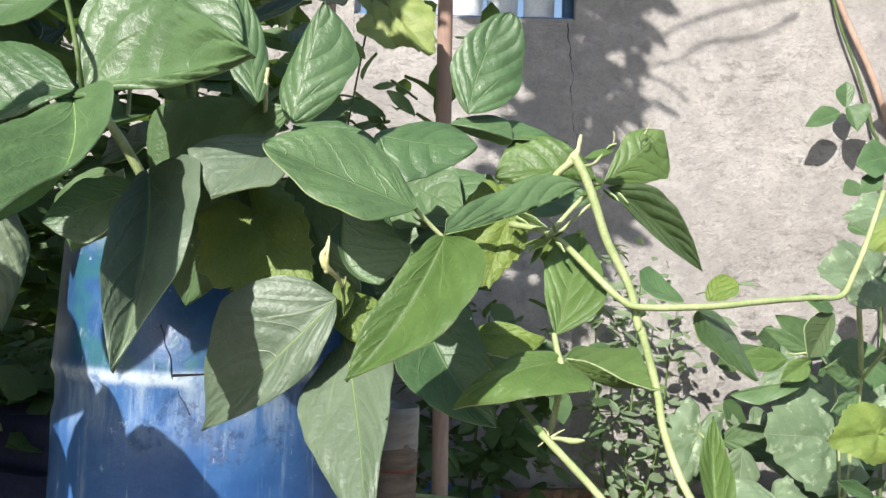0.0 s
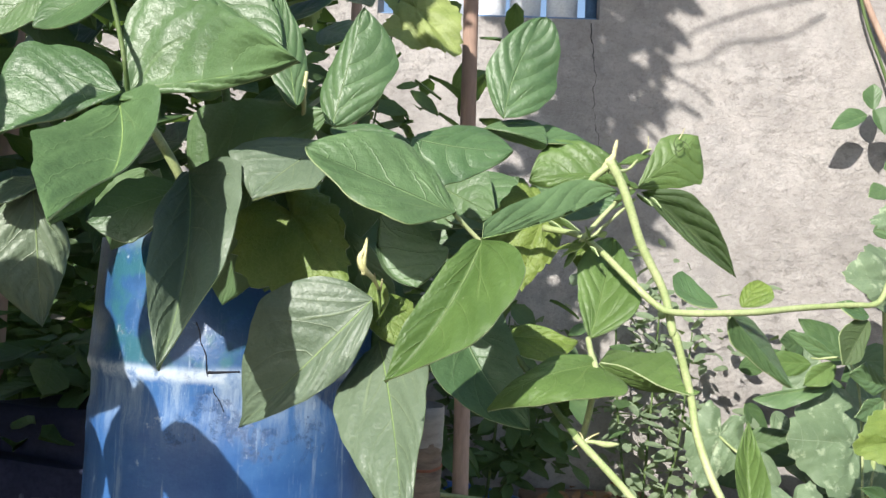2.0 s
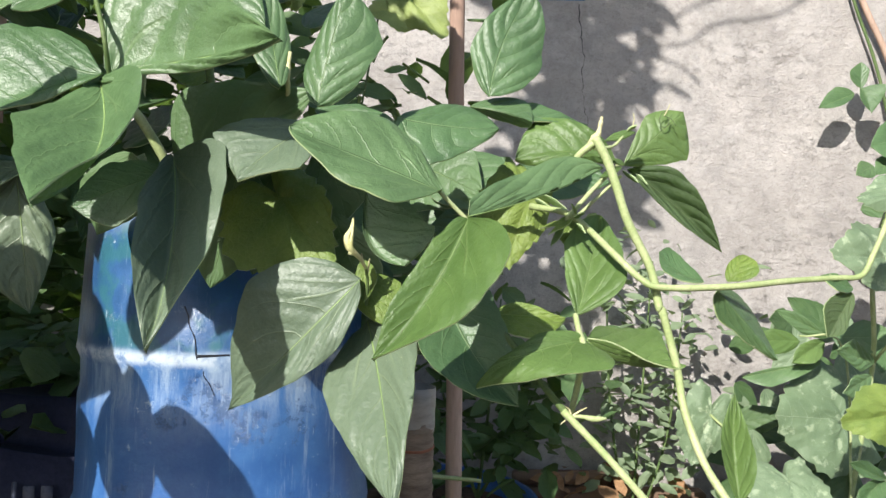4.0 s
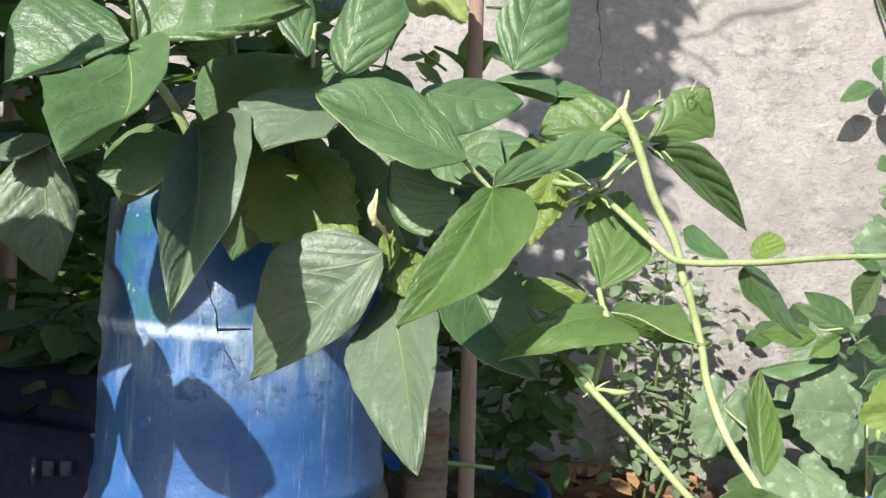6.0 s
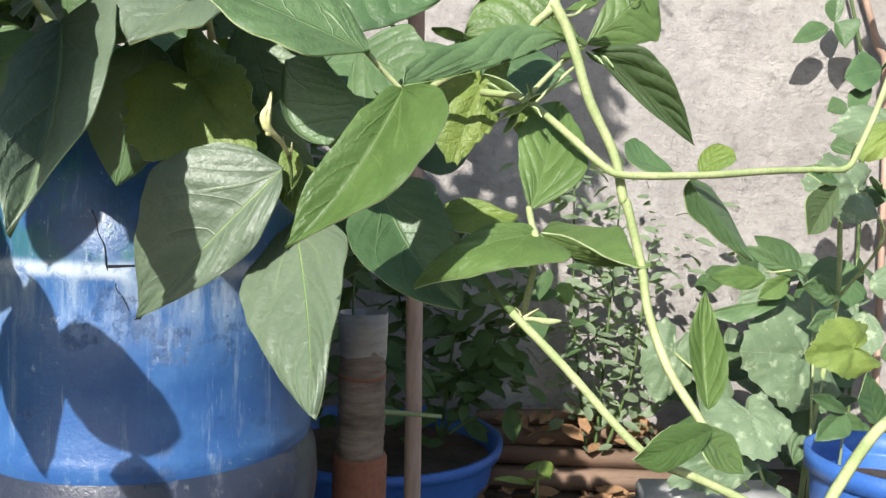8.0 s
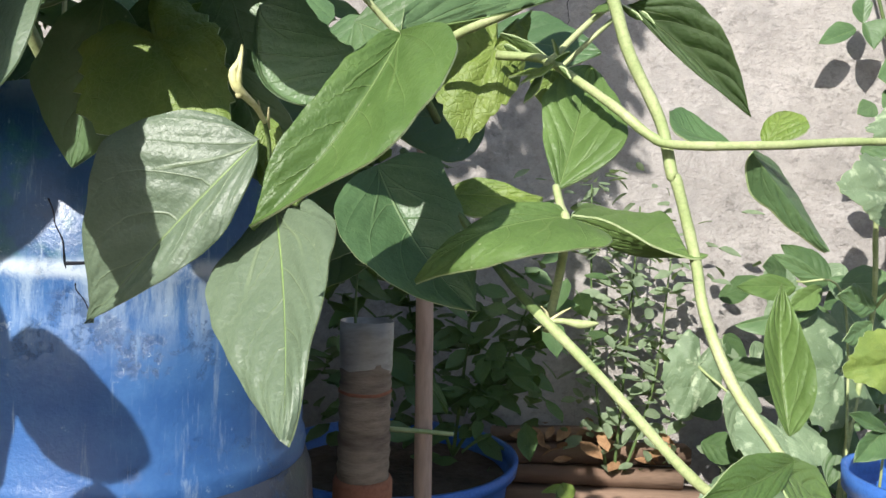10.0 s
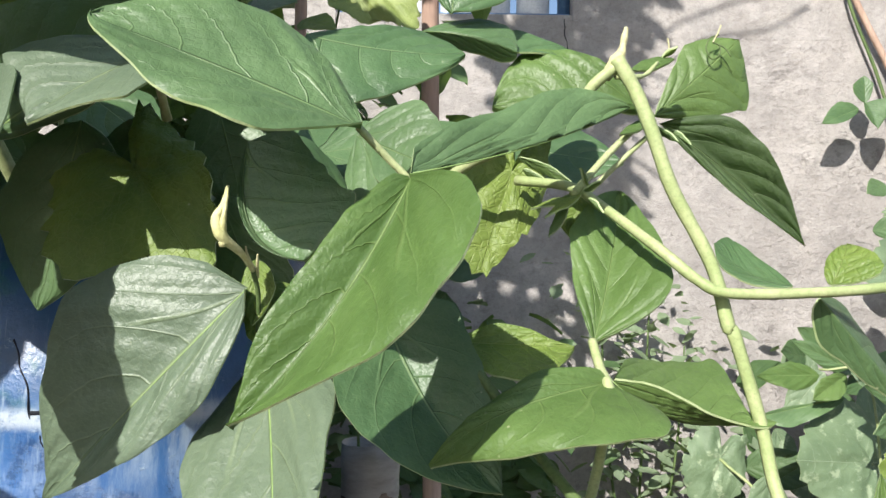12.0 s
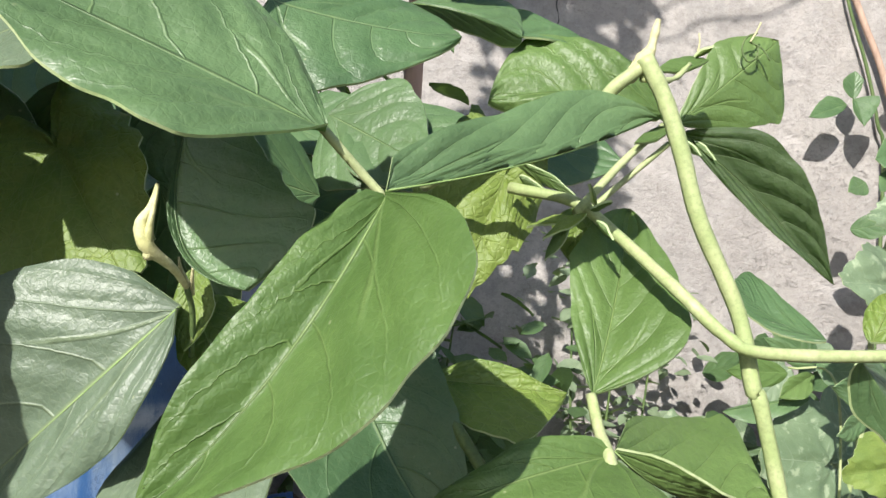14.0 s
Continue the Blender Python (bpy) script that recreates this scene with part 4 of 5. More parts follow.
tube("stalk", plant, [(-0.048, 0.440, 0.690), (-0.048, 0.438, 0.702), (-0.049, 0.432, 0.717)], 0.0011, 0.0011, DIMSTEM)


def inner_leaves():
    """Shaded leaves deep in the plant."""
    rng = random.Random(5)
    for i in range(34):
        x, z = rng.uniform(-0.30, 0.06), rng.uniform(0.70, 0.86)
        y = rng.uniform(0.55, 0.70)
        if x > -0.05:
            z -= 0.03
        b = Vector((x, y, z))
        w = Vector((rng.uniform(-1, 1), rng.uniform(-0.7, 0.1), rng.uniform(-1.0, 0.2))).normalized() * rng.uniform(0.07, 0.10)
        s = w.cross(Vector((rng.uniform(-0.3, 0.3), -1, rng.uniform(0.2, 0.8)))).normalized() * rng.uniform(0.024, 0.034)
        leaf(plant, b, b + w, b + w * 0.35 - s, b + w * 0.35 + s, ribbed=False)


inner_leaves()
# Inner length of the main stem, its shade painted by the darker green.
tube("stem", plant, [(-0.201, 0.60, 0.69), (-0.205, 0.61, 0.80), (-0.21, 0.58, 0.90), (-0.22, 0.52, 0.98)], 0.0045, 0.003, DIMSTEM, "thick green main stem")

# ---- poles, cane and pots ----
def pole(points, r, label):
    p = thing("pole", (points[0][0], points[0][1], 0), label, "pole", "garden poles")
    tube("shaft", p, points, r, r * 0.92, POLE, sides=12, knobs=0.03, seed=int(points[0][0] * 99) + 7)


pole([(0.010, 1.2, 0.0), (0.003, 1.2, 0.45), (-0.008, 1.2, 0.9), (-0.018, 1.2, 1.5)], 0.0145, "reddish-brown bare wooden garden pole")
pole([(-0.20, 1.25, 0.0), (-0.215, 1.25, 0.8), (-0.22, 1.25, 1.5)], 0.010, "thin reddish-brown wooden garden pole")
pole([(-0.67, 1.0, 0.0), (-0.672, 1.0, 0.9), (-0.675, 1.0, 1.4)], 0.014, "reddish-brown wooden pole among leaves")

planter = thing("bottle_planter", (-0.040, 0.765, 0), "cut clear plastic bottle packed with soil standing on a clay pipe", "planter")
BX, BY = -0.040, 0.765


def crumpled(profile, sides, amount, seed):
    """A body of revolution whose wall is dented like soft plastic."""
    verts, faces = revolve(profile, (BX, BY), sides)
    out = []
    for x, y, z in verts:
        d = 1 + amount * noise.noise(Vector((x * 60 + seed, y * 60, z * 45)))
        out.append((BX + (x - BX) * d, BY + (y - BY) * d, z + 0.0012 * noise.noise(Vector((x * 90, y * 90, seed)))))
    return out, faces


ribs = [(0.0238 + (0.0007 if k % 3 == 0 else 0.0) - (0.0006 if k % 3 == 1 else 0.0), 0.449 + 0.0042 * k) for k in range(26)]
v, f = crumpled([(0.0, 0.4515), (0.0225, 0.449)] + ribs + [(0.0230, 0.557), (0.0, 0.560)], 40, 0.055, 3)
child("soil_core", mesh_of("soil_core", v, f, [BARK]), planter, "dried grey-brown soil pressed against the plastic")
v, f = crumpled([(0.0236, 0.548), (0.0244, 0.553), (0.0242, 0.566), (0.0248, 0.578), (0.0246, 0.594), (0.0240, 0.594), (0.0240, 0.578), (0.0234, 0.560)], 40, 0.045, 8)
child("rim", mesh_of("rim", v, f, [DULLPLASTIC]), planter, "cloudy cut plastic rim")
v, f = crumpled([(0.0244, 0.5285), (0.0249, 0.529), (0.0249, 0.531), (0.0244, 0.5315)], 40, 0.04, 3)
child("tie", mesh_of("tie", v, f, [TERRA]), planter, "rusty red wire tie")
v, f = revolve([(0.0, 0.452), (0.026, 0.450), (0.0275, 0.446), (0.0275, 0.01), (0.026, 0.0)], (BX, BY), 28)
child("pipe", mesh_of("pipe", v, f, [TERRA]), planter, "red-brown clay pipe")
tube("twig", planter, [(-0.047, 0.760, 0.555), (-0.050, 0.757, 0.600), (-0.049, 0.755, 0.640)], 0.0016, 0.0009, DIMSTEM, "thin dark dead twig")


def flower_pot(x, y, r, h, label):
    p = thing("flower_pot", (x, y, 0), label, "pot", "blue pots")
    v, f = revolve([(0.0, 0.004), (r * 0.72, 0.0), (r * 0.76, 0.01), (r * 0.95, h * 0.86), (r * 0.96, h * 0.88), (r * 1.02, h * 0.885), (r * 1.03, h), (r * 0.985, h), (r * 0.96, h * 0.9), (r * 0.93, h * 0.6)], (x, y), 48)
    child("body", mesh_of("body", v, f, [POT]), p)
    v, f = revolve([(0.0, h * 0.80), (r * 0.94, h * 0.78)], (x, y), 32)
    child("soil", mesh_of("soil", v, f, [EARTH]), p, "dark potting soil")


flower_pot(-0.072, 1.63, 0.262, 0.20, "bright blue plastic flower pot with dark soil")
flower_pot(0.844, 1.24, 0.150, 0.307, "bright blue plastic flower pot under squash leaves")

# ---- plants by the wall ----
def shrub(name, stalks, count, leaf_len, spread, seed, label, mat):
    base = stalks[0][0]
    s = thing(name, base, label, "plant")
    lines = [spline(q, 5) for q in stalks]
    for q in stalks:
        tube("stem", s, q, 0.0045, 0.002, DIMSTEM, seed=seed)

    def place(rng):
        line = rng.choice(lines)
        p = line[min(len(line) - 1, int(len(line) * rng.uniform(0.25, 1.0)))]
        return p + Vector((rng.gauss(0, spread), rng.gauss(0, spread * 0.6), rng.gauss(0, spread * 0.8)))

    foliage("leaves", s, count, place, leaf_len, mat, seed, label="small green leaflets")
    return s


shrub("tomato_bush", [[(0.46, 1.88, 0), (0.48, 1.87, 0.35), (0.50, 1.86, 0.75)], [(0.46, 1.88, 0), (0.40, 1.87, 0.4), (0.38, 1.86, 0.80)], [(0.46, 1.88, 0), (0.55, 1.87, 0.3), (0.58, 1.86, 0.62)]],
      360, 0.044, 0.062, 11, "leafy small-leaved bush against the cement wall", GREYLEAF)
potted = shrub("potted_shrub", [[(0.06, 1.68, 0.18), (0.08, 1.66, 0.4), (0.10, 1.64, 0.65)], [(0.06, 1.68, 0.18), (0.15, 1.66, 0.35), (0.22, 1.64, 0.55)], [(0.06, 1.68, 0.18), (-0.02, 1.66, 0.4), (-0.06, 1.64, 0.6)]],
      260, 0.07, 0.07, 12, "dark leafy shrub growing in a blue pot", SHRUB)
tube("stem", potted, [(-0.045, 1.172, 0.379), (0.006, 1.168, 0.378), (0.050, 1.172, 0.374)], 0.004, 0.003, STEM, "broken pale green stalk")
shrub("weed_sprig", [[(0.17, 1.0, 0), (0.175, 1.0, 0.2), (0.178, 0.99, 0.36)]], 26, 0.05, 0.022, 13, "small bright green weed sprig", YOUNG)
shrub("left_weeds", [[(-0.52, 1.0, 0), (-0.50, 0.95, 0.35), (-0.48, 0.92, 0.6)], [(-0.45, 0.95, 0), (-0.43, 0.9, 0.3), (-0.44, 0.9, 0.55)], [(-0.62, 1.05, 0), (-0.62, 1.0, 0.3), (-0.63, 1.0, 0.6)]],
      620, 0.075, 0.10, 14, "dim green weeds in the shade beside the drum", SHRUB)
shrub("hedge_shrub", [[(-0.55, 1.5, 0), (-0.5, 1.45, 0.6), (-0.45, 1.4, 1.2)], [(-0.9, 1.4, 0), (-0.85, 1.35, 0.6), (-0.8, 1.3, 1.2)], [(-0.25, 1.6, 0), (-0.28, 1.55, 0.6), (-0.30, 1.5, 1.15)], [(-0.7, 1.3, 0), (-0.66, 1.25, 0.6), (-0.62, 1.2, 1.1)]],
      1500, 0.085, 0.15, 15, "sunlit tangle of green leaves behind the drum", SHRUB)


def hedge_leaves():
    h = thing("bean_hedge", (-0.5, 1.1, 0), "sunlit climbing bean plants with light green leaves", "plant")
    tube("stem", h, [(-0.5, 1.1, 0), (-0.5, 1.08, 0.6), (-0.47, 1.05, 1.2)], 0.004, 0.003, STEM)
    # The next three leaf masses are unseen, added to block sun on the left.
    foliage("leaves", h, 620, lambda r: (r.uniform(-1.0, -0.50), r.uniform(0.35, 0.80), r.uniform(0.78, 1.25)), 0.095, SHRUB, 61, flat=0.5)
    foliage("leaves", h, 900, lambda r: (r.uniform(-1.35, -0.68), r.uniform(0.25, 0.80), r.uniform(0.30, 1.0)), 0.095, SHRUB, 62, flat=0.5)
    foliage("leaves", h, 420, lambda r: (r.uniform(-1.05, -0.60), r.uniform(0.28, 0.45), r.uniform(0.60, 1.0)), 0.095, SHRUB, 64, flat=0.5)
    foliage("leaves", h, 700, lambda r: (r.uniform(-1.6, -0.72), r.uniform(1.45, 1.95), r.uniform(0.15, 1.0)), 0.11, SHRUB, 63, flat=0.5)
    rng = random.Random(8)
    for i in range(52):
        b = Vector((rng.uniform(-0.72, -0.16), rng.uniform(0.75, 1.25), 0))
        b.z = rng.uniform(0.80, 1.22) * (0.8 + 0.2 * b.y)
        w = Vector((rng.uniform(-1, 1), rng.uniform(-0.8, 0.2), rng.uniform(-0.8, 0.5))).normalized() * rng.uniform(0.07, 0.11)
        s = w.cross(Vector((rng.uniform(-0.5, 0.5), -0.8, rng.uniform(0.1, 0.9)))).normalized() * rng.uniform(0.02, 0.035)
        leaf(h, b, b + w, b + w * 0.35 - s, b + w * 0.35 + s, look_of=rng.choice((COWPEA, COWPEA, YOUNG)), ribbed=False)


hedge_leaves()

gourd = thing("gourd_vine", (-0.22, 1.16, 0), "yellow-green gourd vine climbing a pole", "plant")
tube("stem", gourd, [(-0.22, 1.16, 0), (-0.21, 1.14, 0.6), (-0.12, 1.1, 1.2)], 0.002, 0.0015, DIMSTEM)
round_leaf(gourd, (-0.300, 1.20, 1.220), (-0.288, 1.2, 1.151), (-0.329, 1.2, 1.19), (-0.265, 1.2, 1.181), GOURD, 21)
round_leaf(gourd, (-0.0964, 1.1000, 1.1503), (-0.0303, 1.0600, 1.0723), (-0.0470, 1.1000, 1.1726), (-0.0798, 1.0600, 1.0792), GOURD, 22)
round_leaf(gourd, (-0.0948, 1.1000, 1.1170), (-0.1454, 1.0800, 1.1153), (-0.1208, 1.0600, 1.0829), (-0.1178, 1.1000, 1.1541), GOURD, 23)

squash = thing("squash_vine", (0.80, 1.5, 0), "squash vine with broad pale-mottled lobed leaves", "plant")
tube("stem", squash, [(0.80, 1.5, 0), (0.82, 1.5, 0.25), (0.85, 1.48, 0.55), (0.82, 1.42, 0.8), (0.95, 1.45, 1.05)], 0.006, 0.004, STEM, knobs=0.05, seed=31)
round_leaf(squash, (0.8031, 1.5000, 0.4298), (0.6556, 1.4600, 0.4425), (0.7809, 1.4600, 0.3293), (0.7392, 1.5200, 0.5432), None, 1)
round_leaf(squash, (0.7503, 1.2500, 0.4893), (0.6553, 1.2100, 0.4835), (0.6955, 1.2000, 0.4455), (0.7338, 1.2500, 0.5418), YOUNG, 2)
round_leaf(squash, (0.6160, 1.3300, 0.3476), (0.6257, 1.2700, 0.2864), (0.5361, 1.2800, 0.3132), (0.6882, 1.3000, 0.3195), None, 3)
round_leaf(squash, (0.6007, 1.7000, 0.3916), (0.5558, 1.6800, 0.2790), (0.5074, 1.6800, 0.3491), (0.6402, 1.6800, 0.3384), None, 4)
round_leaf(squash, (0.7379, 1.2500, 0.7580), (0.6341, 1.2000, 0.7628), (0.6534, 1.1800, 0.7133), (0.6987, 1.2500, 0.8242), None, 5)
round_leaf(squash, (0.587, 1.350, 0.260), (0.471, 1.320, 0.226), (0.532, 1.360, 0.272), (0.523, 1.300, 0.203), None, 6)
round_leaf(squash, (0.824, 1.300, 0.884), (0.709, 1.280, 0.864), (0.752, 1.260, 0.844), (0.775, 1.320, 0.916), None, 7)
round_leaf(squash, (0.702, 1.100, 0.840), (0.637, 1.080, 0.798), (0.664, 1.070, 0.787), (0.664, 1.100, 0.842), YOUNG, 8)
tube("leafstalk", squash, [(0.82, 1.50, 0.25), (0.84, 1.52, 0.38), (0.8031, 1.500, 0.4298)], 0.0035, 0.003, STEM)
tube("leafstalk", squash, [(0.80, 1.5, 0.02), (0.68, 1.42, 0.22), (0.616, 1.330, 0.3476)], 0.0035, 0.003, STEM)
tube("leafstalk", squash, [(0.80, 1.5, 0.02), (0.68, 1.62, 0.30), (0.6007, 1.700, 0.3916)], 0.0035, 0.003, STEM)
tube("leafstalk", squash, [(0.80, 1.5, 0.02), (0.66, 1.42, 0.18), (0.587, 1.350, 0.260)], 0.0035, 0.003, STEM)
tube("leafstalk", squash, [(0.85, 1.48, 0.55), (0.86, 1.36, 0.68), (0.7379, 1.250, 0.758)], 0.0035, 0.003, STEM)

pea = thing("young_bean", (0.80, 1.46, 0), "young bean plants with crinkled three-part leaves", "plant")
tube("stem", pea, [(0.80, 1.46, 0), (0.80, 1.46, 0.3), (0.78, 1.46, 0.58), (0.711, 1.50, 0.60)], 0.003, 0.002, STEM)
tube("stem", pea, [(0.80, 1.46, 0), (0.79, 1.35, 0.2), (0.773, 1.30, 0.367)], 0.003, 0.002, STEM)
leaf(pea, (0.7116, 1.5000, 0.5889), (0.5878, 1.4800, 0.5877), (0.6579, 1.5000, 0.6122), (0.6570, 1.4800, 0.5619), quilt=2.6, look_of=FRESH)
leaf(pea, (0.7608, 1.5000, 0.5910), (0.6825, 1.4700, 0.5471), (0.7036, 1.4800, 0.5836), (0.7318, 1.4700, 0.5504), quilt=2.6, look_of=FRESH)
leaf(pea, (0.8172, 1.4200, 0.5573), (0.7273, 1.3800, 0.5853), (0.7778, 1.4000, 0.5441), (0.7677, 1.4000, 0.6055), quilt=4.0)
leaf(pea, (0.8118, 1.4200, 0.5329), (0.7381, 1.3800, 0.5033), (0.7676, 1.4000, 0.5338), (0.7800, 1.4000, 0.4931), quilt=3.5)
leaf(pea, (0.7578, 1.5000, 0.6072), (0.6608, 1.5000, 0.6509), (0.7022, 1.5000, 0.6491), (0.7214, 1.5000, 0.6021), quilt=2.2)
leaf(pea, (0.773, 1.300, 0.367), (0.691, 1.270, 0.401), (0.732, 1.280, 0.402), (0.722, 1.270, 0.377), quilt=2)
leaf(pea, (0.770, 1.300, 0.367), (0.705, 1.270, 0.321), (0.719, 1.280, 0.356), (0.766, 1.270, 0.335), quilt=2)
leaf(pea, (0.800, 1.250, 0.361), (0.757, 1.220, 0.455), (0.743, 1.220, 0.407), (0.806, 1.240, 0.408), quilt=2)
leaf(pea, (0.755, 1.500, 0.548), (0.593, 1.500, 0.510), (0.645, 1.500, 0.529), (0.649, 1.480, 0.497))


def under_leaves():
    """Shaded leaves low in the young bean plants."""
    rng = random.Random(23)
    for i in range(64):
        b = Vector((rng.uniform(0.66, 1.12), rng.uniform(1.52, 1.95), rng.uniform(0.08, 0.62)))
        w = Vector((rng.uniform(-1, 1), rng.uniform(-0.7, 0.1), rng.uniform(-0.9, 0.3))).normalized() * rng.uniform(0.10, 0.15)
        s = w.cross(Vector((rng.uniform(-0.3, 0.3), -0.8, rng.uniform(0.2, 0.8)))).normalized() * rng.uniform(0.035, 0.05)
        leaf(pea, b, b + w, b + w * 0.35 - s, b + w * 0.35 + s, quilt=1.6, look_of=rng.choice((SHRUB, COWPEA, SQUASH)), ribbed=False)


under_leaves()

climber = thing("climbing_bean", (1.08, 1.85, 0), "climbing bean with three-part leaves on thin dark stems", "plant")
tube("stem", climber, [(1.199, 2.000, 0.000), (1.206, 2.020, 1.025), (1.180, 2.020, 1.200), (1.142, 2.020, 1.344), (1.071, 2.020, 1.555), (1.042, 2.020, 1.815)], 0.005, 0.004, DIMSTEM)
tube("stem", climber, [(1.276, 2.000, 0.000), (1.265, 2.020, 1.031), (1.227, 2.020, 1.207), (1.178, 2.020, 1.350), (1.126, 2.020, 1.462), (1.071, 2.020, 1.592), (0.989, 2.020, 1.815)], 0.009, 0.008, POLE, "brown woody stem")
leaf(climber, (1.055, 1.950, 1.220), (0.950, 1.930, 1.175), (1.002, 1.950, 1.235), (1.007, 1.930, 1.179))
leaf(climber, (1.071, 1.950, 1.236), (1.090, 1.930, 1.163), (1.060, 1.930, 1.200), (1.130, 1.940, 1.243))
leaf(climber, (1.071, 1.950, 1.236), (1.076, 1.960, 1.309), (1.040, 1.950, 1.275), (1.094, 1.950, 1.283))


leaf(climber, (0.924, 1.500, 1.018), (0.838, 1.480, 0.995), (0.881, 1.500, 1.051), (0.873, 1.470, 0.966))
leaf(climber, (0.902, 1.500, 0.983), (0.850, 1.480, 0.935), (0.862, 1.500, 0.971), (0.880, 1.470, 0.941))


def side_leaves():
    rng = random.Random(17)
    for i in range(46):
        b = Vector((rng.uniform(0.98, 1.35), rng.uniform(1.5, 1.85), rng.uniform(0.35, 1.5)))
        b.x += 0.12 * (b.z > 1.05)
        w = Vector((rng.uniform(-1, 0.6), rng.uniform(-0.7, 0.1), rng.uniform(-0.9, 0.4))).normalized() * rng.uniform(0.08, 0.13)
        s = w.cross(Vector((rng.uniform(-0.4, 0.4), -0.8, rng.uniform(0.2, 0.8)))).normalized() * rng.uniform(0.025, 0.04)
        leaf(climber, b, b + w, b + w * 0.35 - s, b + w * 0.35 + s, ribbed=False)


side_leaves()

# ---- litter and window things ----
for i, (c, s, turn) in enumerate((((0.42, 1.93, 0.12), (0.50, 0.05, 0.045), 0.04), ((0.36, 1.90, 0.075), (0.55, 0.06, 0.04), -0.05), ((0.48, 1.86, 0.03), (0.60, 0.07, 0.045), 0.02), ((0.33, 1.94, 0.165), (0.34, 0.04, 0.03), 0.10))):
    pl = thing("plank", (c[0], c[1], 0), "weathered brown wooden plank lying by the wall", "plank", "planks by the wall")
    part("board", bevel_box(c, s, 0.004, turn), PLANK, pl)
slab = thing("slab", (0.72, 1.52, 0), "pale grey concrete slab on the ground", "slab")
part("block", bevel_box((0.59, 1.40, 0.088), (0.27, 0.15, 0.176), 0.006, 0.03), SLAB, slab)
litter = thing("leaf_litter", (0.4, 1.8, 0), "dry brown leaf litter on the soil", "litter", kind="stuff")
foliage("dry_leaves", litter, 240, lambda r: (r.uniform(-0.1, 0.9), r.uniform(1.45, 1.98), r.uniform(0.005, 0.03)), 0.06, DRY, 19, flat=0.8)
foliage("dry_leaves", litter, 40, lambda r: (r.uniform(0.25, 0.6), r.uniform(1.84, 1.96), r.uniform(0.10, 0.20)), 0.055, DRY, 20, flat=0.5)

win = new("window_1")
win.location = (0.02, WALL_Y + 0.05, WIN_Z)
tagged(win, "window opening with a blue-grey painted frame", "window", kind="structure")
part("frame", bevel_box((WIN_R - 0.016, WALL_Y + 0.06, (WIN_Z + WIN_TOP) / 2), (0.028, 0.05, WIN_TOP - WIN_Z - 0.002), 0.003), FRAME, win)
part("sill", bevel_box(((WIN_L + WIN_R) / 2, WALL_Y + 0.07, WIN_Z + 0.005), (WIN_R - WIN_L - 0.004, 0.10, 0.012), 0.002), FRAME, win)
for i, x in enumerate((0.245, 0.135, 0.03, -0.08)):
    j = thing("white_jug", (x, WALL_Y + 0.075, WIN_Z + 0.011), "white plastic jug standing on the window sill", "jug", "jugs on the sill")
    z0 = WIN_Z + 0.011
    v, f = revolve([(0.0, z0), (0.040, z0), (0.046, z0 + 0.006), (0.047, z0 + 0.10), (0.045, z0 + 0.106), (0.047, z0 + 0.112), (0.046, z0 + 0.20), (0.030, z0 + 0.235), (0.018, z0 + 0.245), (0.018, z0 + 0.27), (0.0, z0 + 0.272)], (x, WALL_Y + 0.075), 32)
    child("body", mesh_of("body", v, f, [WHITE]), j)

# ---- unseen tree overhead, placed so that its shade falls on the wall ----
tree = thing("tree", (1.75, 0.75, 0), "leafy tree whose limbs reach over the garden", "tree")
tube("trunk", tree, [(1.75, 0.75, 0), (1.72, 0.78, 1.2), (1.62, 0.85, 2.3), (1.4, 0.9, 2.9)], 0.07, 0.035, POLE, sides=12)
CROWN_Y = 0.45


def shade_of(x, z):
    """Where a leaf at the crown's depth must hang to shade the wall at (x, z)."""
    return Vector((x, WALL_Y, z)) - SUN_WAY * ((WALL_Y - CROWN_Y) / SUN_WAY.y)


BOUGHS = [[shade_of(0.953, 1.579), shade_of(0.797, 1.540), shade_of(0.656, 1.489), shade_of(0.571, 1.432), shade_of(0.489, 1.359), shade_of(0.440, 1.311)],
          [shade_of(0.467, 1.427), shade_of(0.555, 1.341), shade_of(0.607, 1.316), shade_of(0.676, 1.264)],
          [shade_of(0.986, 1.531), shade_of(0.882, 1.465), shade_of(0.745, 1.443), shade_of(0.690, 1.424), shade_of(0.640, 1.384), shade_of(0.489, 1.354)],
          [(1.5, 0.88, 2.7), (1.2, 0.95, 2.95), shade_of(0.953, 1.579)]]
for q in BOUGHS:
    tube("limb", tree, q, 0.0045, 0.003, POLE, knobs=0.25, seed=len(q))
# High clumps follow the wall's shadows; low and left ones are added for darkening.
CLUMPS = (((0.34, 1.62), (0.20, 0.16)), ((0.36, 1.35), (0.17, 0.15)), ((0.33, 1.10), (0.15, 0.13)), ((0.37, 0.90), (0.09, 0.09)), ((0.10, 0.60), (0.25, 0.22)), ((0.05, 0.25), (0.30, 0.25)), ((0.20, 0.30), (0.12, 0.20)), ((-0.25, 0.40), (0.25, 0.30)), ((0.28, 0.12), (0.14, 0.20)), ((0.18, 0.22), (0.16, 0.16)), ((0.30, -0.08), (0.12, 0.14)), ((0.12, -0.05), (0.16, 0.16)), ((-0.70, 0.50), (0.40, 0.40)), ((-0.95, 0.60), (0.40, 0.40)))


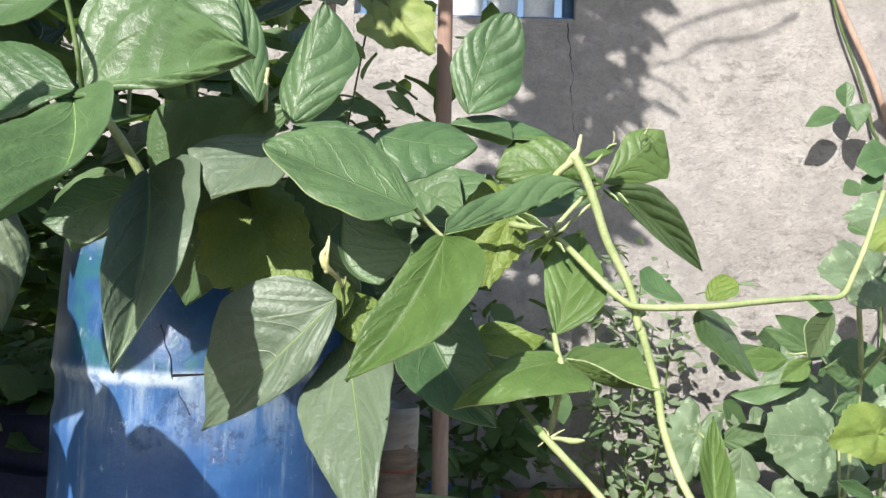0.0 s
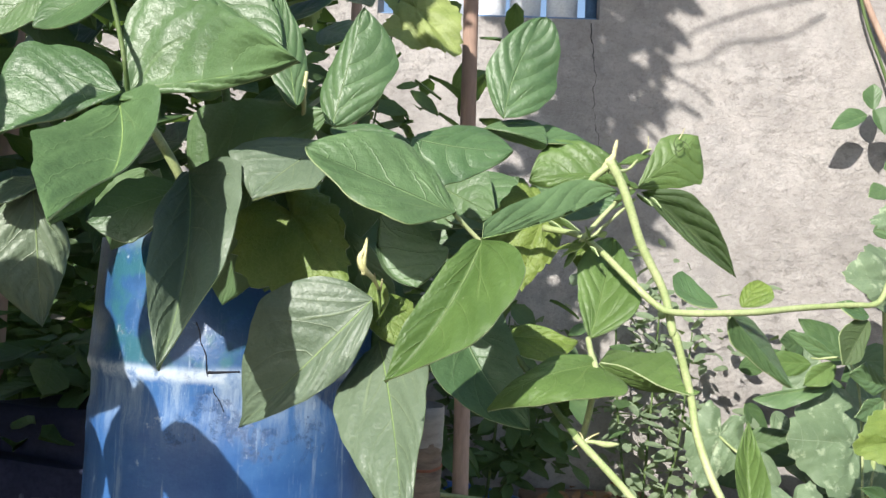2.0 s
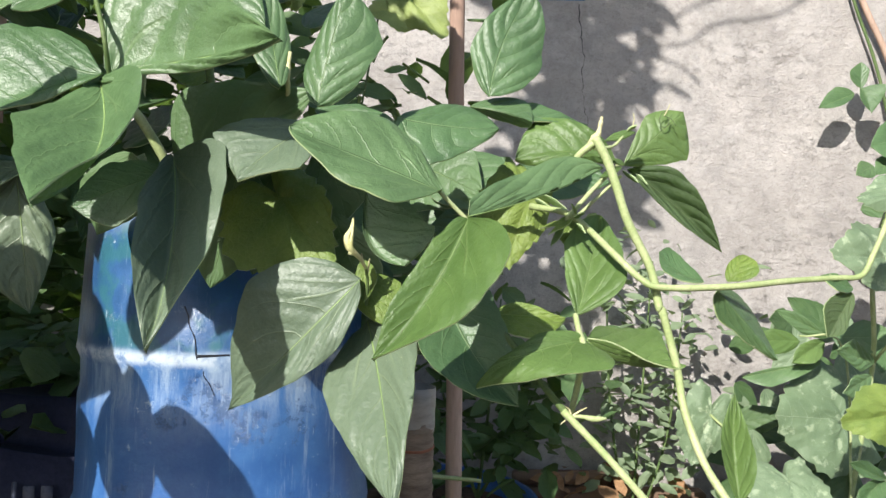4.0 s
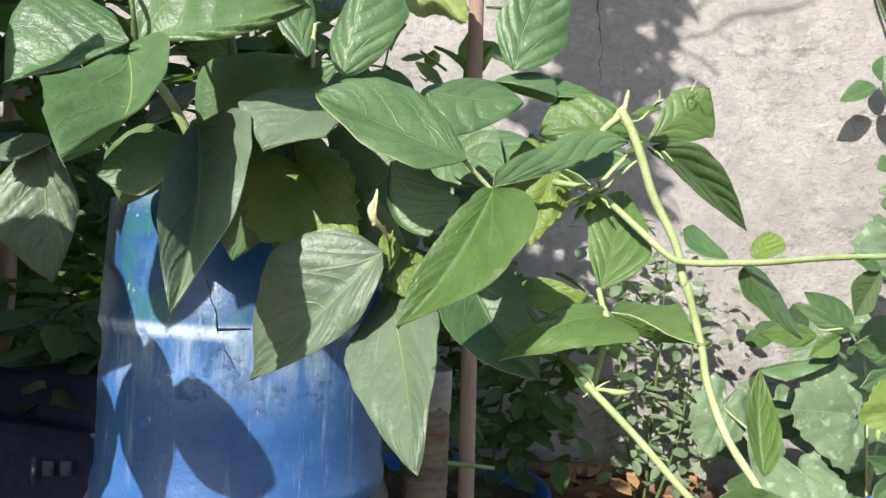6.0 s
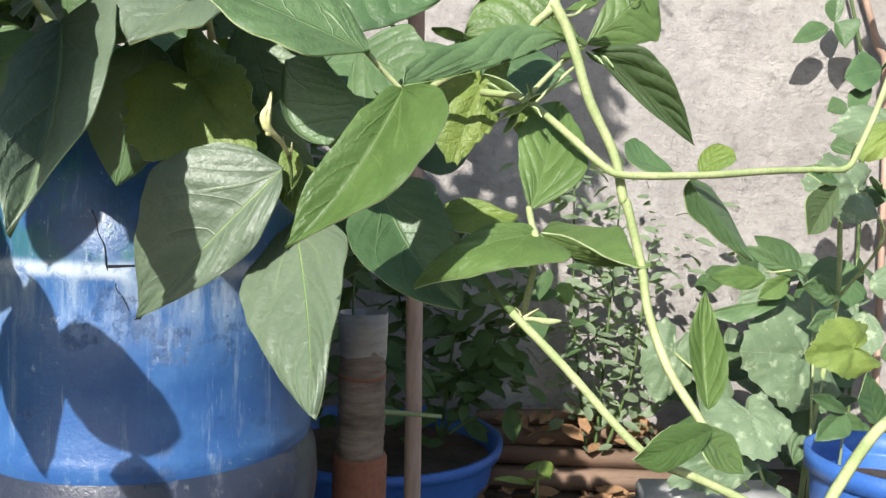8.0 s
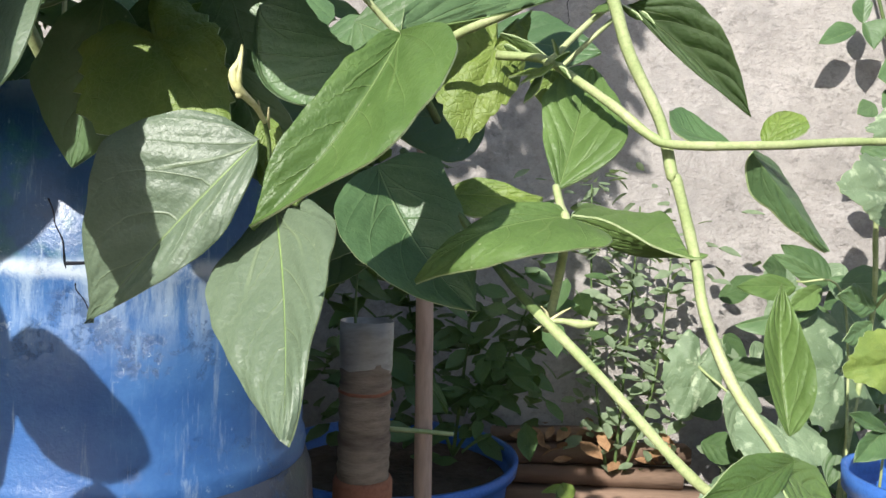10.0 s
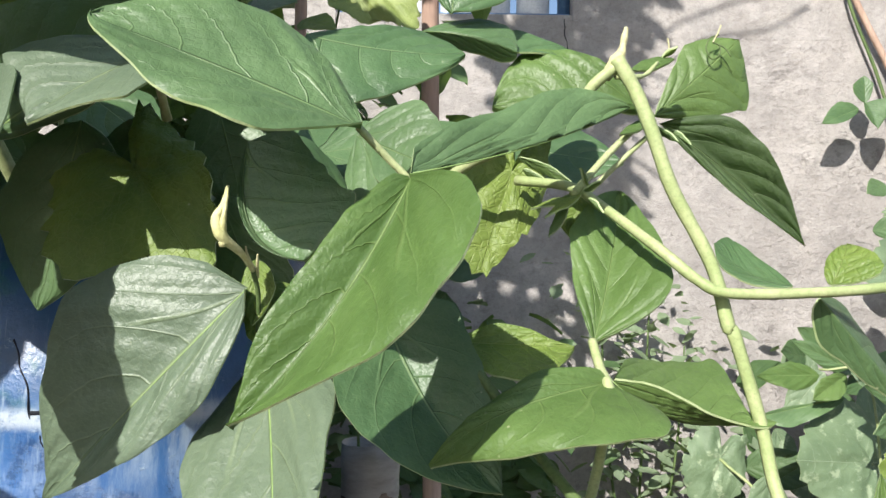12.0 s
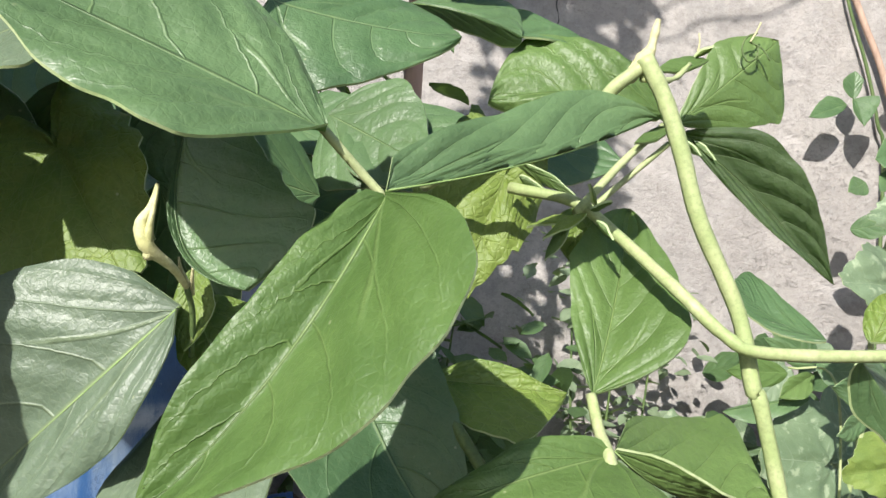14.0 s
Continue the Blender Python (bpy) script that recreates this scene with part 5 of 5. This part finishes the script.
def crown_place(r):
    (x, z), (sx, sz) = r.choice(CLUMPS)
    p = shade_of(x + sx * max(-1.2, min(1.2, r.gauss(0, 0.6))), z + sz * max(-1.2, min(1.2, r.gauss(0, 0.6))))
    return tuple(p + SUN_WAY * r.uniform(-0.15, 0.15))


foliage("crown", tree, 2900, crown_place, 0.085, SHRUB, 41, flat=0.5)

CRACKS = ([(0.325, 1.485), (0.329, 1.41), (0.340, 1.344), (0.336, 1.278), (0.344, 1.204), (0.358, 1.13)],)
for q in CRACKS:
    rng_c = random.Random(4)
    line = [p + Vector((rng_c.uniform(-0.004, 0.004), 0, 0)) for p in spline([(x, WALL_Y + 0.0002, z) for x, z in q], 7)]
    tube("crack", wall_ob, line, 0.0011, 0.0006, DARKGAP, "dark crack in the plaster", knobs=0.6, seed=5, steps=1)

sack = thing("feed_sack", (-0.50, 0.86, 0), "dark blue woven feed sack slumped in the shade", "sack")
bm = bevel_box((-0.50, 0.86, 0.28), (0.36, 0.18, 0.56), 0.05, 0.1)
bmesh.ops.subdivide_edges(bm, edges=bm.edges[:], cuts=3, use_grid_fill=True)
for vert in bm.verts:
    vert.co += 0.02 * noise.noise_vector(vert.co * 9)
part("bag", bm, SACK, sack)
for dx, dz, w, h in ((-0.016, 0.0, 0.005, 0.030), (0.0, 0.003, 0.012, 0.016), (0.020, 0.004, 0.012, 0.016)):
    part("print_bar", bevel_box((-0.450 + dx, 0.757, 0.463 + dz), (w, 0.003, h), 0.0008, 0.1), PRINT, sack, "faded grey printed bar")

# ---- wall blocks ----
def blocks():
    rng = random.Random(2)
    for row in range(12):
        z0 = 0.205 * row
        off = -0.205 if row % 2 else 0.0
        x = -1.85 + off
        while x < 2.1:
            x0, x1 = x, x + 0.41
            x += 0.41
            z1 = z0 + 0.205
            if x1 > WIN_L and x0 < WIN_R and z1 > WIN_Z and z0 < WIN_TOP:
                if x0 < WIN_L:
                    x1 = WIN_L
                elif x1 > WIN_R:
                    x0 = WIN_R
                else:
                    if z0 < WIN_Z - 0.03:
                        z1 = WIN_Z
                    else:
                        continue
            sx, sz = x1 - x0 - 0.0003, z1 - z0 - 0.0003
            if sx < 0.03:
                continue
            nx, nz = 8, 5
            verts, faces = [], []
            for k in range(nz + 1):
                for i in range(nx + 1):
                    e = 1 if i in (0, nx) or k in (0, nz) else 0
                    wob = 0.0001 if e else 0.0
                    verts.append((sx * (i / nx - 0.5) + rng.uniform(-wob, wob) * 0.5, (0.0001 if e else 0.0), sz * (k / nz - 0.5) + rng.uniform(-wob, wob) * 0.5))
            faces = [(k * (nx + 1) + i, k * (nx + 1) + i + 1, (k + 1) * (nx + 1) + i + 1, (k + 1) * (nx + 1) + i) for k in range(nz) for i in range(nx)]
            edge = [i for i in range(nx + 1)] + [k * (nx + 1) + nx for k in range(1, nz + 1)] + [nz * (nx + 1) + i for i in range(nx - 1, -1, -1)] + [k * (nx + 1) for k in range(nz - 1, 0, -1)]
            b0 = len(verts)
            verts += [(verts[i][0], 0.012, verts[i][2]) for i in edge]
            m = len(edge)
            faces += [(edge[(q + 1) % m], edge[q], b0 + q, b0 + (q + 1) % m) for q in range(m)]
            ob = new("block", mesh_of("block", verts, faces, [CONCRETE], smooth=False))
            ob.parent = wall_ob
            ob.location = ((x0 + x1) / 2, rng.uniform(-0.0003, 0.0003), (z0 + z1) / 2)


blocks()
